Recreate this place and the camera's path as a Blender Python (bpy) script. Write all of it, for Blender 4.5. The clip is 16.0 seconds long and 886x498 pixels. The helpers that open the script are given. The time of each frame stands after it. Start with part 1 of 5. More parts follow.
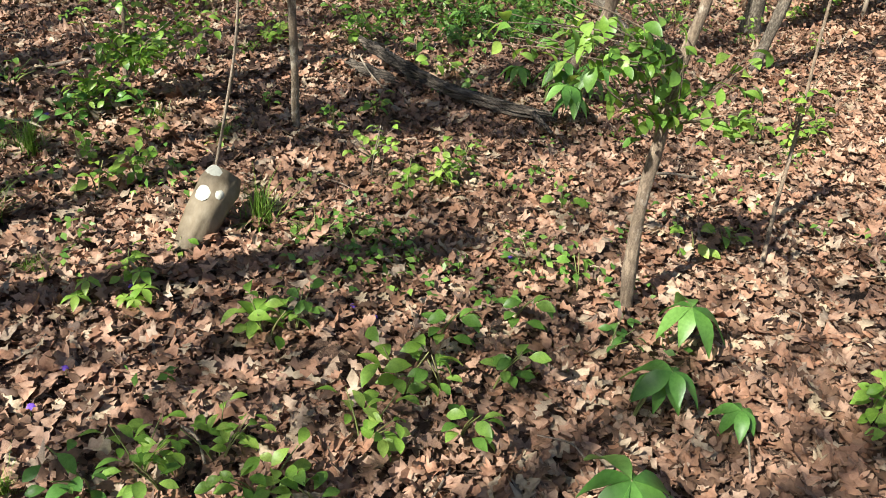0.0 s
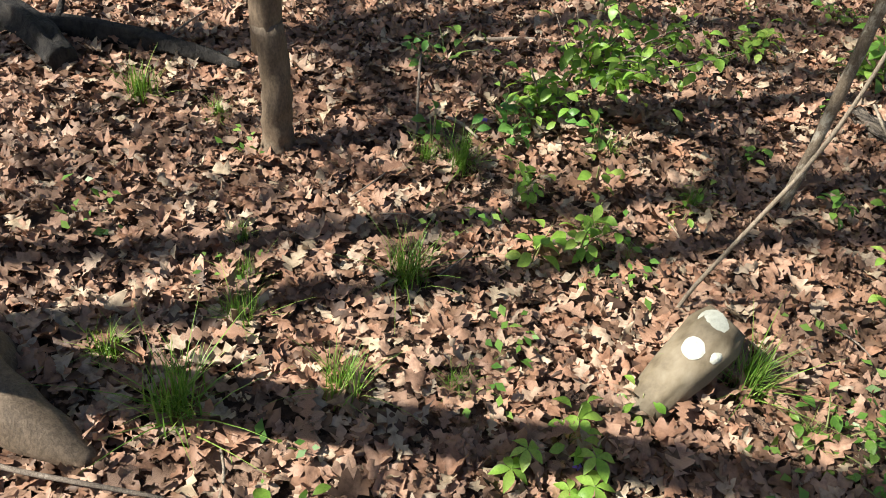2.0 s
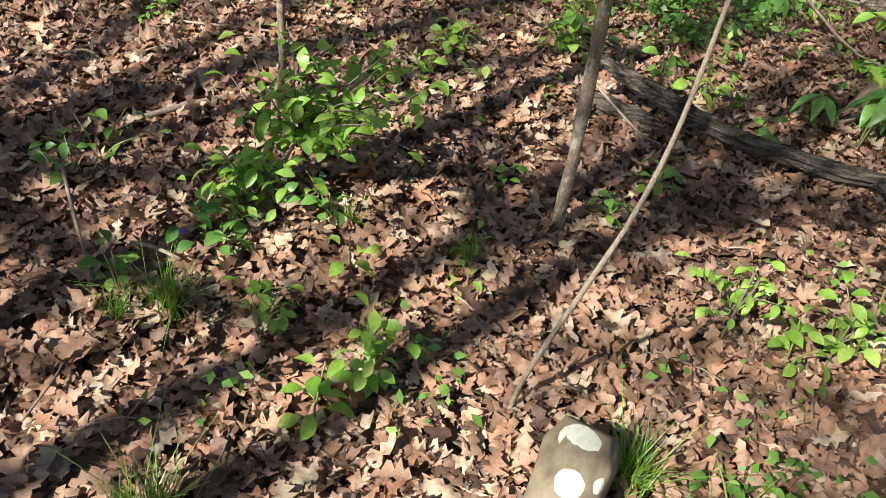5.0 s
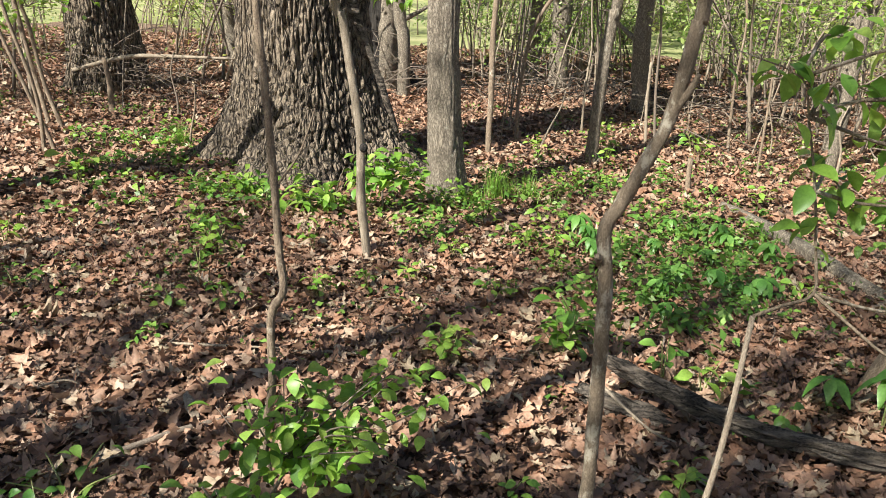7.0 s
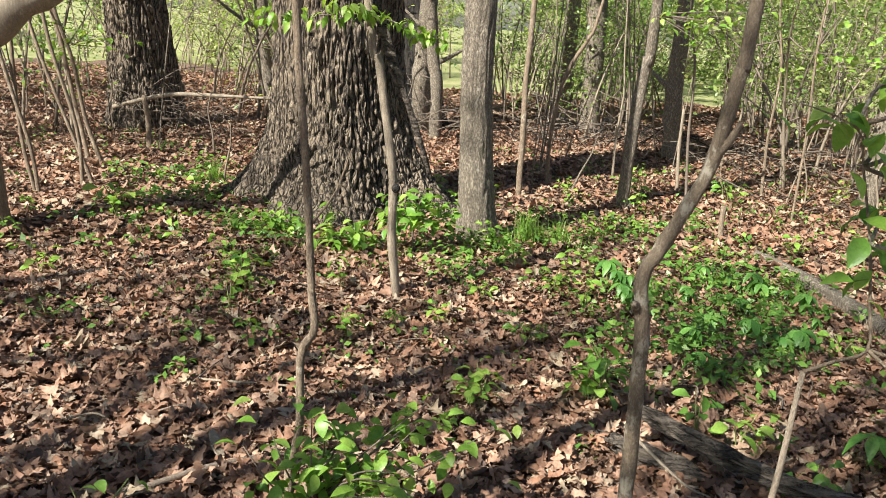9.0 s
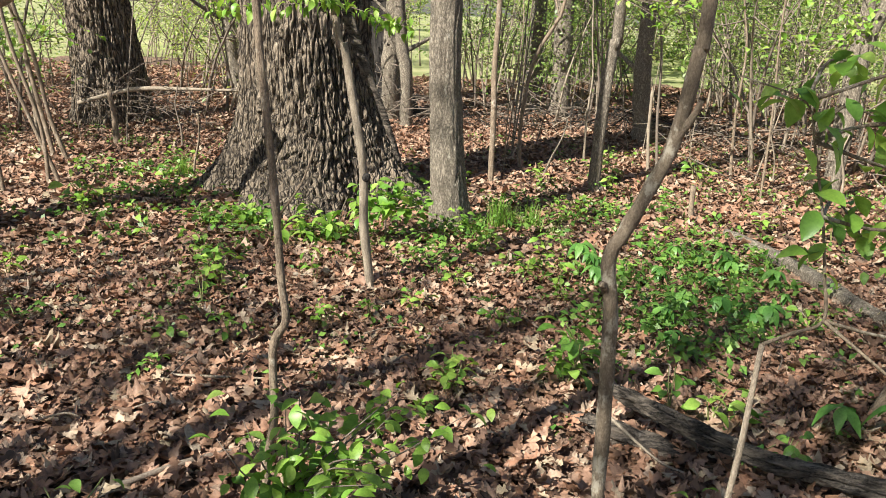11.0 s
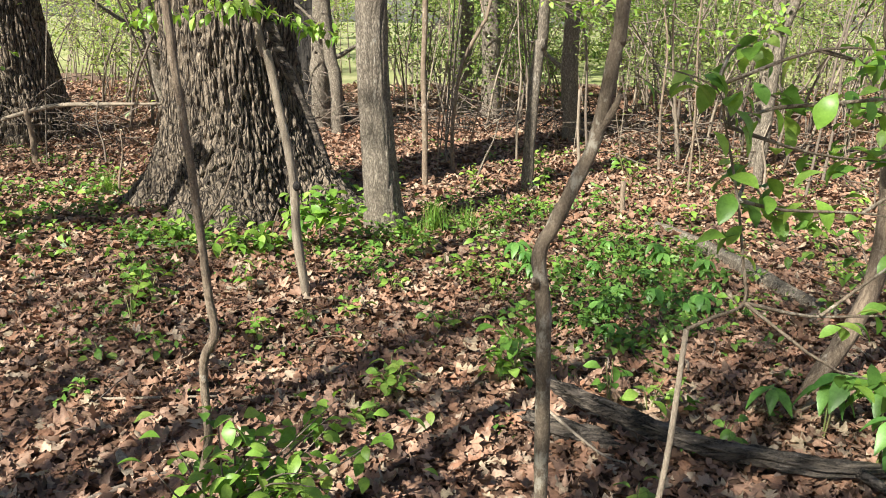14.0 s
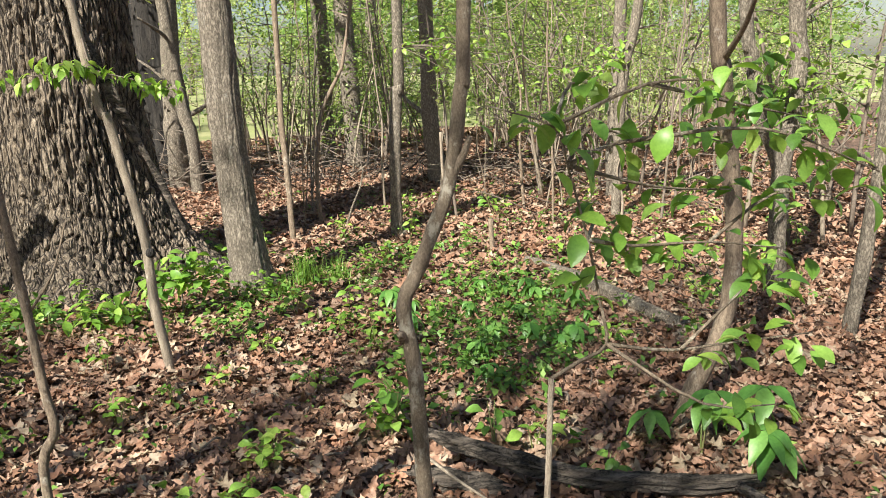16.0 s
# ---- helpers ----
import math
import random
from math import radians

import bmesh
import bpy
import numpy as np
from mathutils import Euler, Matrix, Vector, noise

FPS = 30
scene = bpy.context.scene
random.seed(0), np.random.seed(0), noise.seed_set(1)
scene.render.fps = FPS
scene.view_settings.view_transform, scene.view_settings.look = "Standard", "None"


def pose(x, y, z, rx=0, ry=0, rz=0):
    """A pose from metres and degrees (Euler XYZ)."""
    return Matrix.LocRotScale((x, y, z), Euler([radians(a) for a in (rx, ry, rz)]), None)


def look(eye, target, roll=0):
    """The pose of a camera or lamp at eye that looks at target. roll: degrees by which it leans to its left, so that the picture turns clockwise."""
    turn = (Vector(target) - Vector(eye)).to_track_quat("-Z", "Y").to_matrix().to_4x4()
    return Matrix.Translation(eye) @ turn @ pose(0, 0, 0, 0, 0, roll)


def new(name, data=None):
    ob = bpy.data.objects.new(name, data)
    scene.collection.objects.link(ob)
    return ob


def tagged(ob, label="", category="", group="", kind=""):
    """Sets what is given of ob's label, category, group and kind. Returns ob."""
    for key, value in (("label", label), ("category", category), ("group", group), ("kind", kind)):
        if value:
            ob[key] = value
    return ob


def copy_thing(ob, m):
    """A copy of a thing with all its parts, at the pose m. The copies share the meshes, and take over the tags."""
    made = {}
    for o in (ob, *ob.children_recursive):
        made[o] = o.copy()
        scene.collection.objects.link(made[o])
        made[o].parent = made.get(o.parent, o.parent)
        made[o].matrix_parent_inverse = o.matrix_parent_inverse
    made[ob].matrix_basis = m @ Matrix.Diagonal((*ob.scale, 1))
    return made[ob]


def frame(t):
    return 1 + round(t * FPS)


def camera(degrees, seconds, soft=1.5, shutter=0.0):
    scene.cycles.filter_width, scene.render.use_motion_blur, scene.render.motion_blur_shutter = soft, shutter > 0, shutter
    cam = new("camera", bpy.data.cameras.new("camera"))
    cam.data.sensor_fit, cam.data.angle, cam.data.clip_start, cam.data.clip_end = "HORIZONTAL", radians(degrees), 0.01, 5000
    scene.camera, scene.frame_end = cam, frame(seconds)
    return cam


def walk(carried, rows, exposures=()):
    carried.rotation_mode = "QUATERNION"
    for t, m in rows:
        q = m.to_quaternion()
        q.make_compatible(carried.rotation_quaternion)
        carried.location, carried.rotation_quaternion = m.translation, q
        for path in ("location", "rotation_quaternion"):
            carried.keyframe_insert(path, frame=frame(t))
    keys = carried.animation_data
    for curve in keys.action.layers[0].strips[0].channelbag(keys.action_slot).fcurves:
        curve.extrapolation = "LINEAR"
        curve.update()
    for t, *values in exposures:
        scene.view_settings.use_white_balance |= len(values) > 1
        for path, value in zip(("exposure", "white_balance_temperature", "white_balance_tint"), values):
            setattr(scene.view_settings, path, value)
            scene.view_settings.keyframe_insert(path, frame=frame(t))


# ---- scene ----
cam = camera(59.5, 16.0, soft=0.9)
PATH = [
    (0, (0.093, 0.205, 1.711), (0.094, 1.878, 0.615), 6.4),
    (0.5, (-0.266, 0.531, 1.708), (-0.4, 2.148, 0.538), 9.7),
    (1, (-0.516, 0.638, 1.673), (-0.758, 2.119, 0.351), 13.0),
    (1.5, (-0.684, 0.824, 1.684), (-1.16, 2.197, 0.31), 9.2),
    (2, (-0.879, 1.119, 1.719), (-1.471, 2.463, 0.362), 8.7),
    (2.5, (-0.879, 1.245, 1.761), (-1.442, 2.603, 0.405), 6.8),
    (3, (-0.997, 1.362, 1.711), (-1.25, 2.794, 0.338), 9.5),
    (3.2, (-1.092, 1.424, 1.696), (-1.206, 2.855, 0.304), 11.4),
    (5.3, (-1.186, 1.905, 1.54), (-1.036, 3.433, 0.259), 6.4),
    (5.5, (-1.205, 1.976, 1.583), (-1.0, 3.505, 0.311), 6.0),
    (6, (-1.163, 1.961, 1.526), (-0.972, 3.685, 0.53), 5.6),
    (6.5, (-1.165, 1.938, 1.543), (-1.065, 3.771, 0.75), 4.1),
    (7, (-1.183, 1.941, 1.55), (-1.143, 3.827, 0.886), 3.1),
    (7.5, (-1.194, 1.944, 1.553), (-1.205, 3.854, 0.962), 2.5),
    (8, (-1.201, 1.953, 1.551), (-1.25, 3.873, 0.995), 2.7),
    (8.5, (-1.204, 1.959, 1.548), (-1.247, 3.879, 0.988), 3.7),
    (11, (-1.182, 1.954, 1.545), (-1.154, 3.863, 0.952), 2.6),
    (11.5, (-1.178, 1.956, 1.543), (-1.116, 3.87, 0.964), 2.2),
    (12, (-1.177, 1.957, 1.542), (-1.09, 3.873, 0.974), 1.7),
    (12.5, (-1.174, 1.956, 1.541), (-1.069, 3.872, 0.978), 1.2),
    (13, (-1.162, 1.967, 1.535), (-1.027, 3.878, 0.959), 0.8),
    (13.5, (-1.161, 1.966, 1.535), (-0.988, 3.874, 0.96), 0.8),
    (14, (-1.155, 1.971, 1.531), (-0.974, 3.878, 0.957), 1.1),
    (14.5, (-1.155, 1.976, 1.53), (-0.978, 3.88, 0.946), 0.8),
    (15, (-1.135, 1.992, 1.535), (-0.903, 3.9, 0.98), -0.9),
    (15.5, (-1.124, 2.005, 1.534), (-0.773, 3.908, 1.03), -1.5),
    (16, (-1.098, 2.045, 1.531), (-0.604, 3.927, 1.066), -1.7),
]
walk(cam, [(t, look(eye, target, roll)) for t, eye, target, roll in PATH])

# ---- light ----
SUN_EL, SUN_AZ = 42.0, 226.0
world = bpy.data.worlds.new("world")
scene.world = world
world.use_nodes = True
sky = world.node_tree.nodes.new("ShaderNodeTexSky")
sky.sky_type, sky.sun_disc = "NISHITA", False
sky.sun_elevation, sky.sun_rotation = radians(SUN_EL), radians(SUN_AZ)
back = world.node_tree.nodes["Background"]
back.inputs["Strength"].default_value = 0.045
world.node_tree.links.new(sky.outputs[0], back.inputs["Color"])
sun = new("sun", bpy.data.lights.new("sun", "SUN"))
sun.data.energy, sun.data.angle, sun.data.color = 5.0, radians(0.55), (1.0, 0.975, 0.88)
to_sun = Vector((math.sin(radians(SUN_AZ)) * math.cos(radians(SUN_EL)), math.cos(radians(SUN_AZ)) * math.cos(radians(SUN_EL)), math.sin(radians(SUN_EL))))
sun.matrix_world = look(to_sun * 40, (0, 0, 0))
scene.view_settings.exposure = 1.2


# ---- materials ----
def material(name, rough=0.8):
    m = bpy.data.materials.new(name)
    m.use_nodes = True
    nt = m.node_tree
    bsdf = nt.nodes["Principled BSDF"]
    bsdf.inputs["Roughness"].default_value = rough
    return m, nt, bsdf


def node(nt, kind, **sets):
    n = nt.nodes.new(kind)
    for key, value in sets.items():
        n.inputs[key.replace("_", " ")].default_value = value
    return n


def ramp(nt, fac, stops):
    n = nt.nodes.new("ShaderNodeValToRGB")
    while len(n.color_ramp.elements) < len(stops):
        n.color_ramp.elements.new(0.5)
    for e, (p, c) in zip(n.color_ramp.elements, stops):
        e.position, e.color = p, (*c, 1)
    nt.links.new(fac, n.inputs[0])
    return n.outputs[0]


def mix(nt, kind, fac, a, b):
    n = nt.nodes.new("ShaderNodeMix")
    n.data_type, n.blend_type = "RGBA", kind
    if isinstance(fac, float):
        n.inputs[0].default_value = fac
    else:
        nt.links.new(fac, n.inputs[0])
    for s, v in ((6, a), (7, b)):
        if isinstance(v, tuple):
            n.inputs[s].default_value = (*v, 1)
        else:
            nt.links.new(v, n.inputs[s])
    return n.outputs[2]


def coords(nt, scale=(1, 1, 1), which="Object"):
    c = nt.nodes.new("ShaderNodeTexCoord")
    m = nt.nodes.new("ShaderNodeMapping")
    m.inputs["Scale"].default_value = scale
    nt.links.new(c.outputs[which], m.inputs[0])
    return m.outputs[0]


def noise_tex(nt, vec, scale, detail=4.0, rough=0.6):
    n = node(nt, "ShaderNodeTexNoise", Scale=scale, Detail=detail, Roughness=rough)
    nt.links.new(vec, n.inputs["Vector"])
    return n.outputs["Fac"]


def bump(nt, bsdf, height, strength=0.5, dist=0.01):
    b = node(nt, "ShaderNodeBump", Strength=strength, Distance=dist)
    nt.links.new(height, b.inputs["Height"])
    nt.links.new(b.outputs[0], bsdf.inputs["Normal"])


def dead_leaf_material(name, per_object):
    m, nt, bsdf = material(name, 0.62)
    src = nt.nodes.new("ShaderNodeObjectInfo" if per_object else "ShaderNodeNewGeometry")
    rnd = src.outputs["Random" if per_object else "Random Per Island"]
    base = ramp(nt, rnd, [(0.0, (0.08, 0.045, 0.03)), (0.18, (0.19, 0.107, 0.065)), (0.4, (0.375, 0.198, 0.122)), (0.6, (0.3, 0.184, 0.125)),
                          (0.78, (0.48, 0.288, 0.195)), (0.92, (0.42, 0.325, 0.24)), (1.0, (0.5, 0.39, 0.26))])
    vec = coords(nt)
    spots = noise_tex(nt, vec, 38.0, 5.0, 0.65)
    blot = ramp(nt, spots, [(0.3, (0.5, 0.45, 0.42)), (0.55, (1, 1, 1)), (0.8, (1.18, 1.12, 1.05))])
    col = mix(nt, "MULTIPLY", 1.0, base, blot)
    nt.links.new(col, bsdf.inputs["Base Color"])
    bump(nt, bsdf, noise_tex(nt, vec, 120.0, 3.0), 0.35, 0.004)
    tr = node(nt, "ShaderNodeBsdfTranslucent")
    nt.links.new(col, tr.inputs["Color"])
    ms = nt.nodes.new("ShaderNodeMixShader")
    ms.inputs[0].default_value = 0.1
    nt.links.new(bsdf.outputs[0], ms.inputs[1])
    nt.links.new(tr.outputs[0], ms.inputs[2])
    nt.links.new(ms.outputs[0], nt.nodes["Material Output"].inputs[0])
    return m


def green_material(name, dark, mid, light, per_object=True, trans=0.38, rough=0.42):
    m, nt, bsdf = material(name, rough)
    src = nt.nodes.new("ShaderNodeObjectInfo" if per_object else "ShaderNodeNewGeometry")
    rnd = src.outputs["Random" if per_object else "Random Per Island"]
    base = ramp(nt, rnd, [(0.0, dark), (0.5, mid), (1.0, light)])
    vec = coords(nt)
    veins = noise_tex(nt, vec, 9.0 if per_object else 30.0, 4.0)
    col = mix(nt, "MULTIPLY", 1.0, base, ramp(nt, veins, [(0.3, (0.78, 0.8, 0.7)), (0.7, (1.15, 1.1, 1.1))]))
    nt.links.new(col, bsdf.inputs["Base Color"])
    tr = node(nt, "ShaderNodeBsdfTranslucent")
    nt.links.new(mix(nt, "MULTIPLY", 1.0, col, (1.4, 1.3, 0.8)), tr.inputs["Color"])
    ms = nt.nodes.new("ShaderNodeMixShader")
    ms.inputs[0].default_value = trans
    nt.links.new(bsdf.outputs[0], ms.inputs[1])
    nt.links.new(tr.outputs[0], ms.inputs[2])
    nt.links.new(ms.outputs[0], nt.nodes["Material Output"].inputs[0])
    return m


def bark_material(name, dark, light, lichen, scale=14.0, stretch=0.22, patch=0.62, relief=0.02, rough=0.9, along=2, furrow=2.2):
    """Bark or old wood: ridges that run along one axis, fine grain, lighter patches."""
    m, nt, bsdf = material(name, rough)
    vec = coords(nt, tuple(stretch if k == along else 1 for k in range(3)))
    ridge = noise_tex(nt, vec, scale, 3.0, 0.5)
    away = nt.nodes.new("ShaderNodeMath")
    away.operation = "SUBTRACT"
    away.inputs[1].default_value = 0.5
    nt.links.new(ridge, away.inputs[0])
    size = nt.nodes.new("ShaderNodeMath")
    size.operation = "ABSOLUTE"
    nt.links.new(away.outputs[0], size.inputs[0])
    grain = noise_tex(nt, coords(nt, tuple(0.5 if k == along else 1 for k in range(3))), scale * 5.0, 5.0, 0.75)
    add = nt.nodes.new("ShaderNodeMath")
    add.operation = "MULTIPLY_ADD"
    add.inputs[1].default_value = furrow
    nt.links.new(size.outputs[0], add.inputs[0])
    nt.links.new(grain, add.inputs[2])
    col = ramp(nt, add.outputs[0], [(0.44, dark), (0.68, tuple((p * 1.2 + q) / 2.2 for p, q in zip(dark, light))), (1.0, light)])
    patches = noise_tex(nt, coords(nt, (1, 1, 0.6)), scale * 0.35, 6.0, 0.75)
    col = mix(nt, "MIX", ramp(nt, patches, [(patch, (0, 0, 0)), (patch + 0.1, (0.8, 0.8, 0.8))]), col, lichen)
    nt.links.new(col, bsdf.inputs["Base Color"])
    bump(nt, bsdf, add.outputs[0], 0.9, relief)
    return m


def oak_material():
    """Old oak bark: long broken plates between deep furrows, flaking and grey on top."""
    m, nt, bsdf = material("oak_bark", 0.92)
    vec = coords(nt, (1, 1, 0.16))
    warp = node(nt, "ShaderNodeTexNoise", Scale=9.0, Detail=3.0)
    nt.links.new(vec, warp.inputs["Vector"])
    push = nt.nodes.new("ShaderNodeVectorMath")
    push.operation = "MULTIPLY_ADD"
    push.inputs[1].default_value = (0.07, 0.07, 0.05)
    nt.links.new(warp.outputs["Color"], push.inputs[0])
    nt.links.new(vec, push.inputs[2])
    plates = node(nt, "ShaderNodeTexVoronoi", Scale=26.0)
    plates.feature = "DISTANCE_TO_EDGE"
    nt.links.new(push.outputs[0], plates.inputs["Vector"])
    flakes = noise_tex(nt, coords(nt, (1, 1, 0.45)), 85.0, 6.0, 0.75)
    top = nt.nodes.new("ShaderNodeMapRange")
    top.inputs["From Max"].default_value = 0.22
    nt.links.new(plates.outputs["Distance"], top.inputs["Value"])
    height = nt.nodes.new("ShaderNodeMath")
    height.operation = "MULTIPLY_ADD"
    height.inputs[1].default_value = 0.75
    nt.links.new(flakes, height.inputs[0])
    nt.links.new(top.outputs[0], height.inputs[2])
    tone = noise_tex(nt, coords(nt, (1, 1, 0.3)), 7.0, 5.0, 0.7)
    plate = ramp(nt, flakes, [(0.3, (0.09, 0.068, 0.05)), (0.5, (0.24, 0.19, 0.145)), (0.7, (0.46, 0.39, 0.31))])
    plate = mix(nt, "MULTIPLY", 1.0, plate, ramp(nt, tone, [(0.3, (0.7, 0.68, 0.64)), (0.7, (1.2, 1.17, 1.1))]))
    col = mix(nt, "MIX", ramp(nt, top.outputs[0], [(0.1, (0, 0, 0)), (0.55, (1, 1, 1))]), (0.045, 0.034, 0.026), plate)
    nt.links.new(col, bsdf.inputs["Base Color"])
    bump(nt, bsdf, height.outputs[0], 1.0, 0.025)
    return m


def soil_material():
    m, nt, bsdf = material("leaf_mould", 0.9)
    vec = coords(nt)
    vor = node(nt, "ShaderNodeTexVoronoi", Scale=11.0)
    warp = noise_tex(nt, vec, 7.0, 5.0)
    vm = nt.nodes.new("ShaderNodeVectorMath")
    vm.operation = "ADD"
    nt.links.new(vec, vm.inputs[0])
    nt.links.new(warp, vm.inputs[1])
    nt.links.new(vm.outputs[0], vor.inputs["Vector"])
    sep = nt.nodes.new("ShaderNodeSeparateColor")
    nt.links.new(vor.outputs["Color"], sep.inputs[0])
    base = ramp(nt, sep.outputs[0], [(0.0, (0.05, 0.032, 0.024)), (0.4, (0.16, 0.095, 0.065)), (0.75, (0.29, 0.175, 0.12)), (1.0, (0.4, 0.27, 0.19))])
    col = mix(nt, "MULTIPLY", 1.0, base, ramp(nt, noise_tex(nt, vec, 30.0, 6.0, 0.7), [(0.3, (0.35, 0.32, 0.3)), (0.65, (1, 1, 1))]))
    nt.links.new(col, bsdf.inputs["Base Color"])
    bump(nt, bsdf, noise_tex(nt, vec, 26.0, 6.0, 0.7), 0.9, 0.03)
    return m


def meadow_material():
    m, nt, bsdf = material("meadow_grass", 0.8)
    vec = coords(nt)
    col = ramp(nt, noise_tex(nt, vec, 0.6, 8.0, 0.7), [(0.3, (0.17, 0.21, 0.07)), (0.5, (0.3, 0.31, 0.13)), (0.7, (0.46, 0.41, 0.23))])
    nt.links.new(col, bsdf.inputs["Base Color"])
    bump(nt, bsdf, noise_tex(nt, vec, 15.0, 6.0), 0.8, 0.05)
    return m


M_SOIL, M_MEADOW = soil_material(), meadow_material()
M_DEAD, M_DEAD_ONE = dead_leaf_material("dead_oak_leaf", False), dead_leaf_material("dead_oak_leaf_single", True)
M_LEAF = green_material("spring_leaf", (0.09, 0.2, 0.035), (0.16, 0.33, 0.06), (0.27, 0.44, 0.09))
M_LEAF_BRIGHT = green_material("lime_leaf", (0.16, 0.33, 0.045), (0.25, 0.43, 0.07), (0.38, 0.54, 0.12))
M_LEAF_DARK = green_material("deep_leaf", (0.07, 0.19, 0.04), (0.12, 0.29, 0.06), (0.19, 0.38, 0.09))
M_FOLIAGE = green_material("thicket_leaf", (0.22, 0.33, 0.09), (0.38, 0.5, 0.17), (0.58, 0.66, 0.31), per_object=False, trans=0.5)
M_FOLIAGE_DEEP = green_material("deep_thicket_leaf", (0.09, 0.18, 0.04), (0.18, 0.3, 0.075), (0.34, 0.46, 0.15), per_object=False, trans=0.45)
M_COVER = green_material("herb_leaf", (0.08, 0.19, 0.035), (0.14, 0.29, 0.055), (0.25, 0.4, 0.09), per_object=False, trans=0.35)
M_GRASS = green_material("tuft_grass", (0.1, 0.22, 0.03), (0.17, 0.32, 0.05), (0.3, 0.42, 0.1), per_object=False, trans=0.3)
M_OAK = oak_material()
M_BARK = bark_material("grey_bark", (0.075, 0.058, 0.042), (0.42, 0.355, 0.275), (0.48, 0.45, 0.38), 62.0, 0.42, 0.6, 0.012)
M_STEM = bark_material("sapling_bark", (0.14, 0.1, 0.07), (0.48, 0.37, 0.26), (0.56, 0.49, 0.4), 45.0, 0.3, 0.58, 0.006, furrow=1.2)
M_MOTTLE = bark_material("mottled_bark", (0.14, 0.105, 0.072), (0.4, 0.31, 0.22), (0.54, 0.48, 0.38), 60.0, 0.5, 0.52, 0.005, furrow=1.0)
M_SMOOTH = bark_material("smooth_brown_bark", (0.1, 0.07, 0.045), (0.3, 0.215, 0.145), (0.34, 0.27, 0.2), 26.0, 0.2, 0.62, 0.003, 0.7, furrow=0.8)
M_TWIG = bark_material("twig_bark", (0.12, 0.09, 0.07), (0.36, 0.295, 0.23), (0.42, 0.38, 0.32), 60.0, 0.4, 0.6, 0.003, furrow=1.0)
M_PALE = bark_material("pale_dead_wood", (0.21, 0.165, 0.12), (0.54, 0.45, 0.345), (0.6, 0.53, 0.43), 50.0, 0.2, 0.6, 0.004, furrow=1.0)
M_ROT = bark_material("rotten_wood", (0.016, 0.012, 0.009), (0.29, 0.235, 0.185), (0.36, 0.31, 0.26), 30.0, 0.09, 0.6, 0.025, along=0, furrow=2.6)
# near-black wood, also used where shade is put into the bark colour
M_DARK_SHADED_BARK = bark_material("dark_shaded_bark", (0.012, 0.01, 0.009), (0.06, 0.05, 0.042), (0.1, 0.09, 0.08), 14.0, 0.15, 0.7, 0.03)
M_GREENSTEM = green_material("green_stem", (0.16, 0.2, 0.06), (0.2, 0.24, 0.08), (0.25, 0.24, 0.1), trans=0.1)


# ---- builders ----
def ground_z(x, y):
    """Height of the forest floor: gentle humps, flat far away."""
    near = np.exp(-((np.asarray(x) + 1) ** 2 + (np.asarray(y) - 6) ** 2) / 160.0)
    return near * (0.022 * np.sin(1.7 * x + 0.6 * y + 1.0) + 0.018 * np.sin(2.9 * y - 1.1 * x) + 0.012 * np.sin(4.7 * x + 3.1 * y + 2.0))


def mesh_of(name, verts, faces, mats, smooth=False):
    me = bpy.data.meshes.new(name)
    me.from_pydata([tuple(v) for v in verts], [], [tuple(f) for f in faces])
    for m in mats if isinstance(mats, (list, tuple)) else (mats,):
        me.materials.append(m)
    if smooth:
        me.polygons.foreach_set("use_smooth", [True] * len(me.polygons))
    me.update()
    return me


def part(name, mesh, parent=None, label="", m=None):
    ob = new(name, mesh)
    ob.parent = parent
    if m is not None:
        ob.matrix_basis = m
    return tagged(ob, label)


def thing(name, label, category, m, group="", kind=""):
    ob = new(name)
    ob.empty_display_size = 0.1
    ob.matrix_basis = m
    return tagged(ob, label, category, group, kind)


def smooth_line(points, radii, steps):
    """A Catmull-Rom curve through the points, with radii blended along it."""
    p = [np.array(q, float) for q in points]
    p = [2 * p[0] - p[1]] + p + [2 * p[-1] - p[-2]]
    out, rad = [], []
    for i in range(1, len(p) - 2):
        for k in range(steps):
            t = k / steps
            a, b, c, d = p[i - 1:i + 3]
            out.append(0.5 * (2 * b + (c - a) * t + (2 * a - 5 * b + 4 * c - d) * t * t + (3 * b - a - 3 * c + d) * t ** 3))
            rad.append(radii[i - 1] * (1 - t) + radii[i] * t)
    return out + [p[-2]], rad + [radii[-1]]


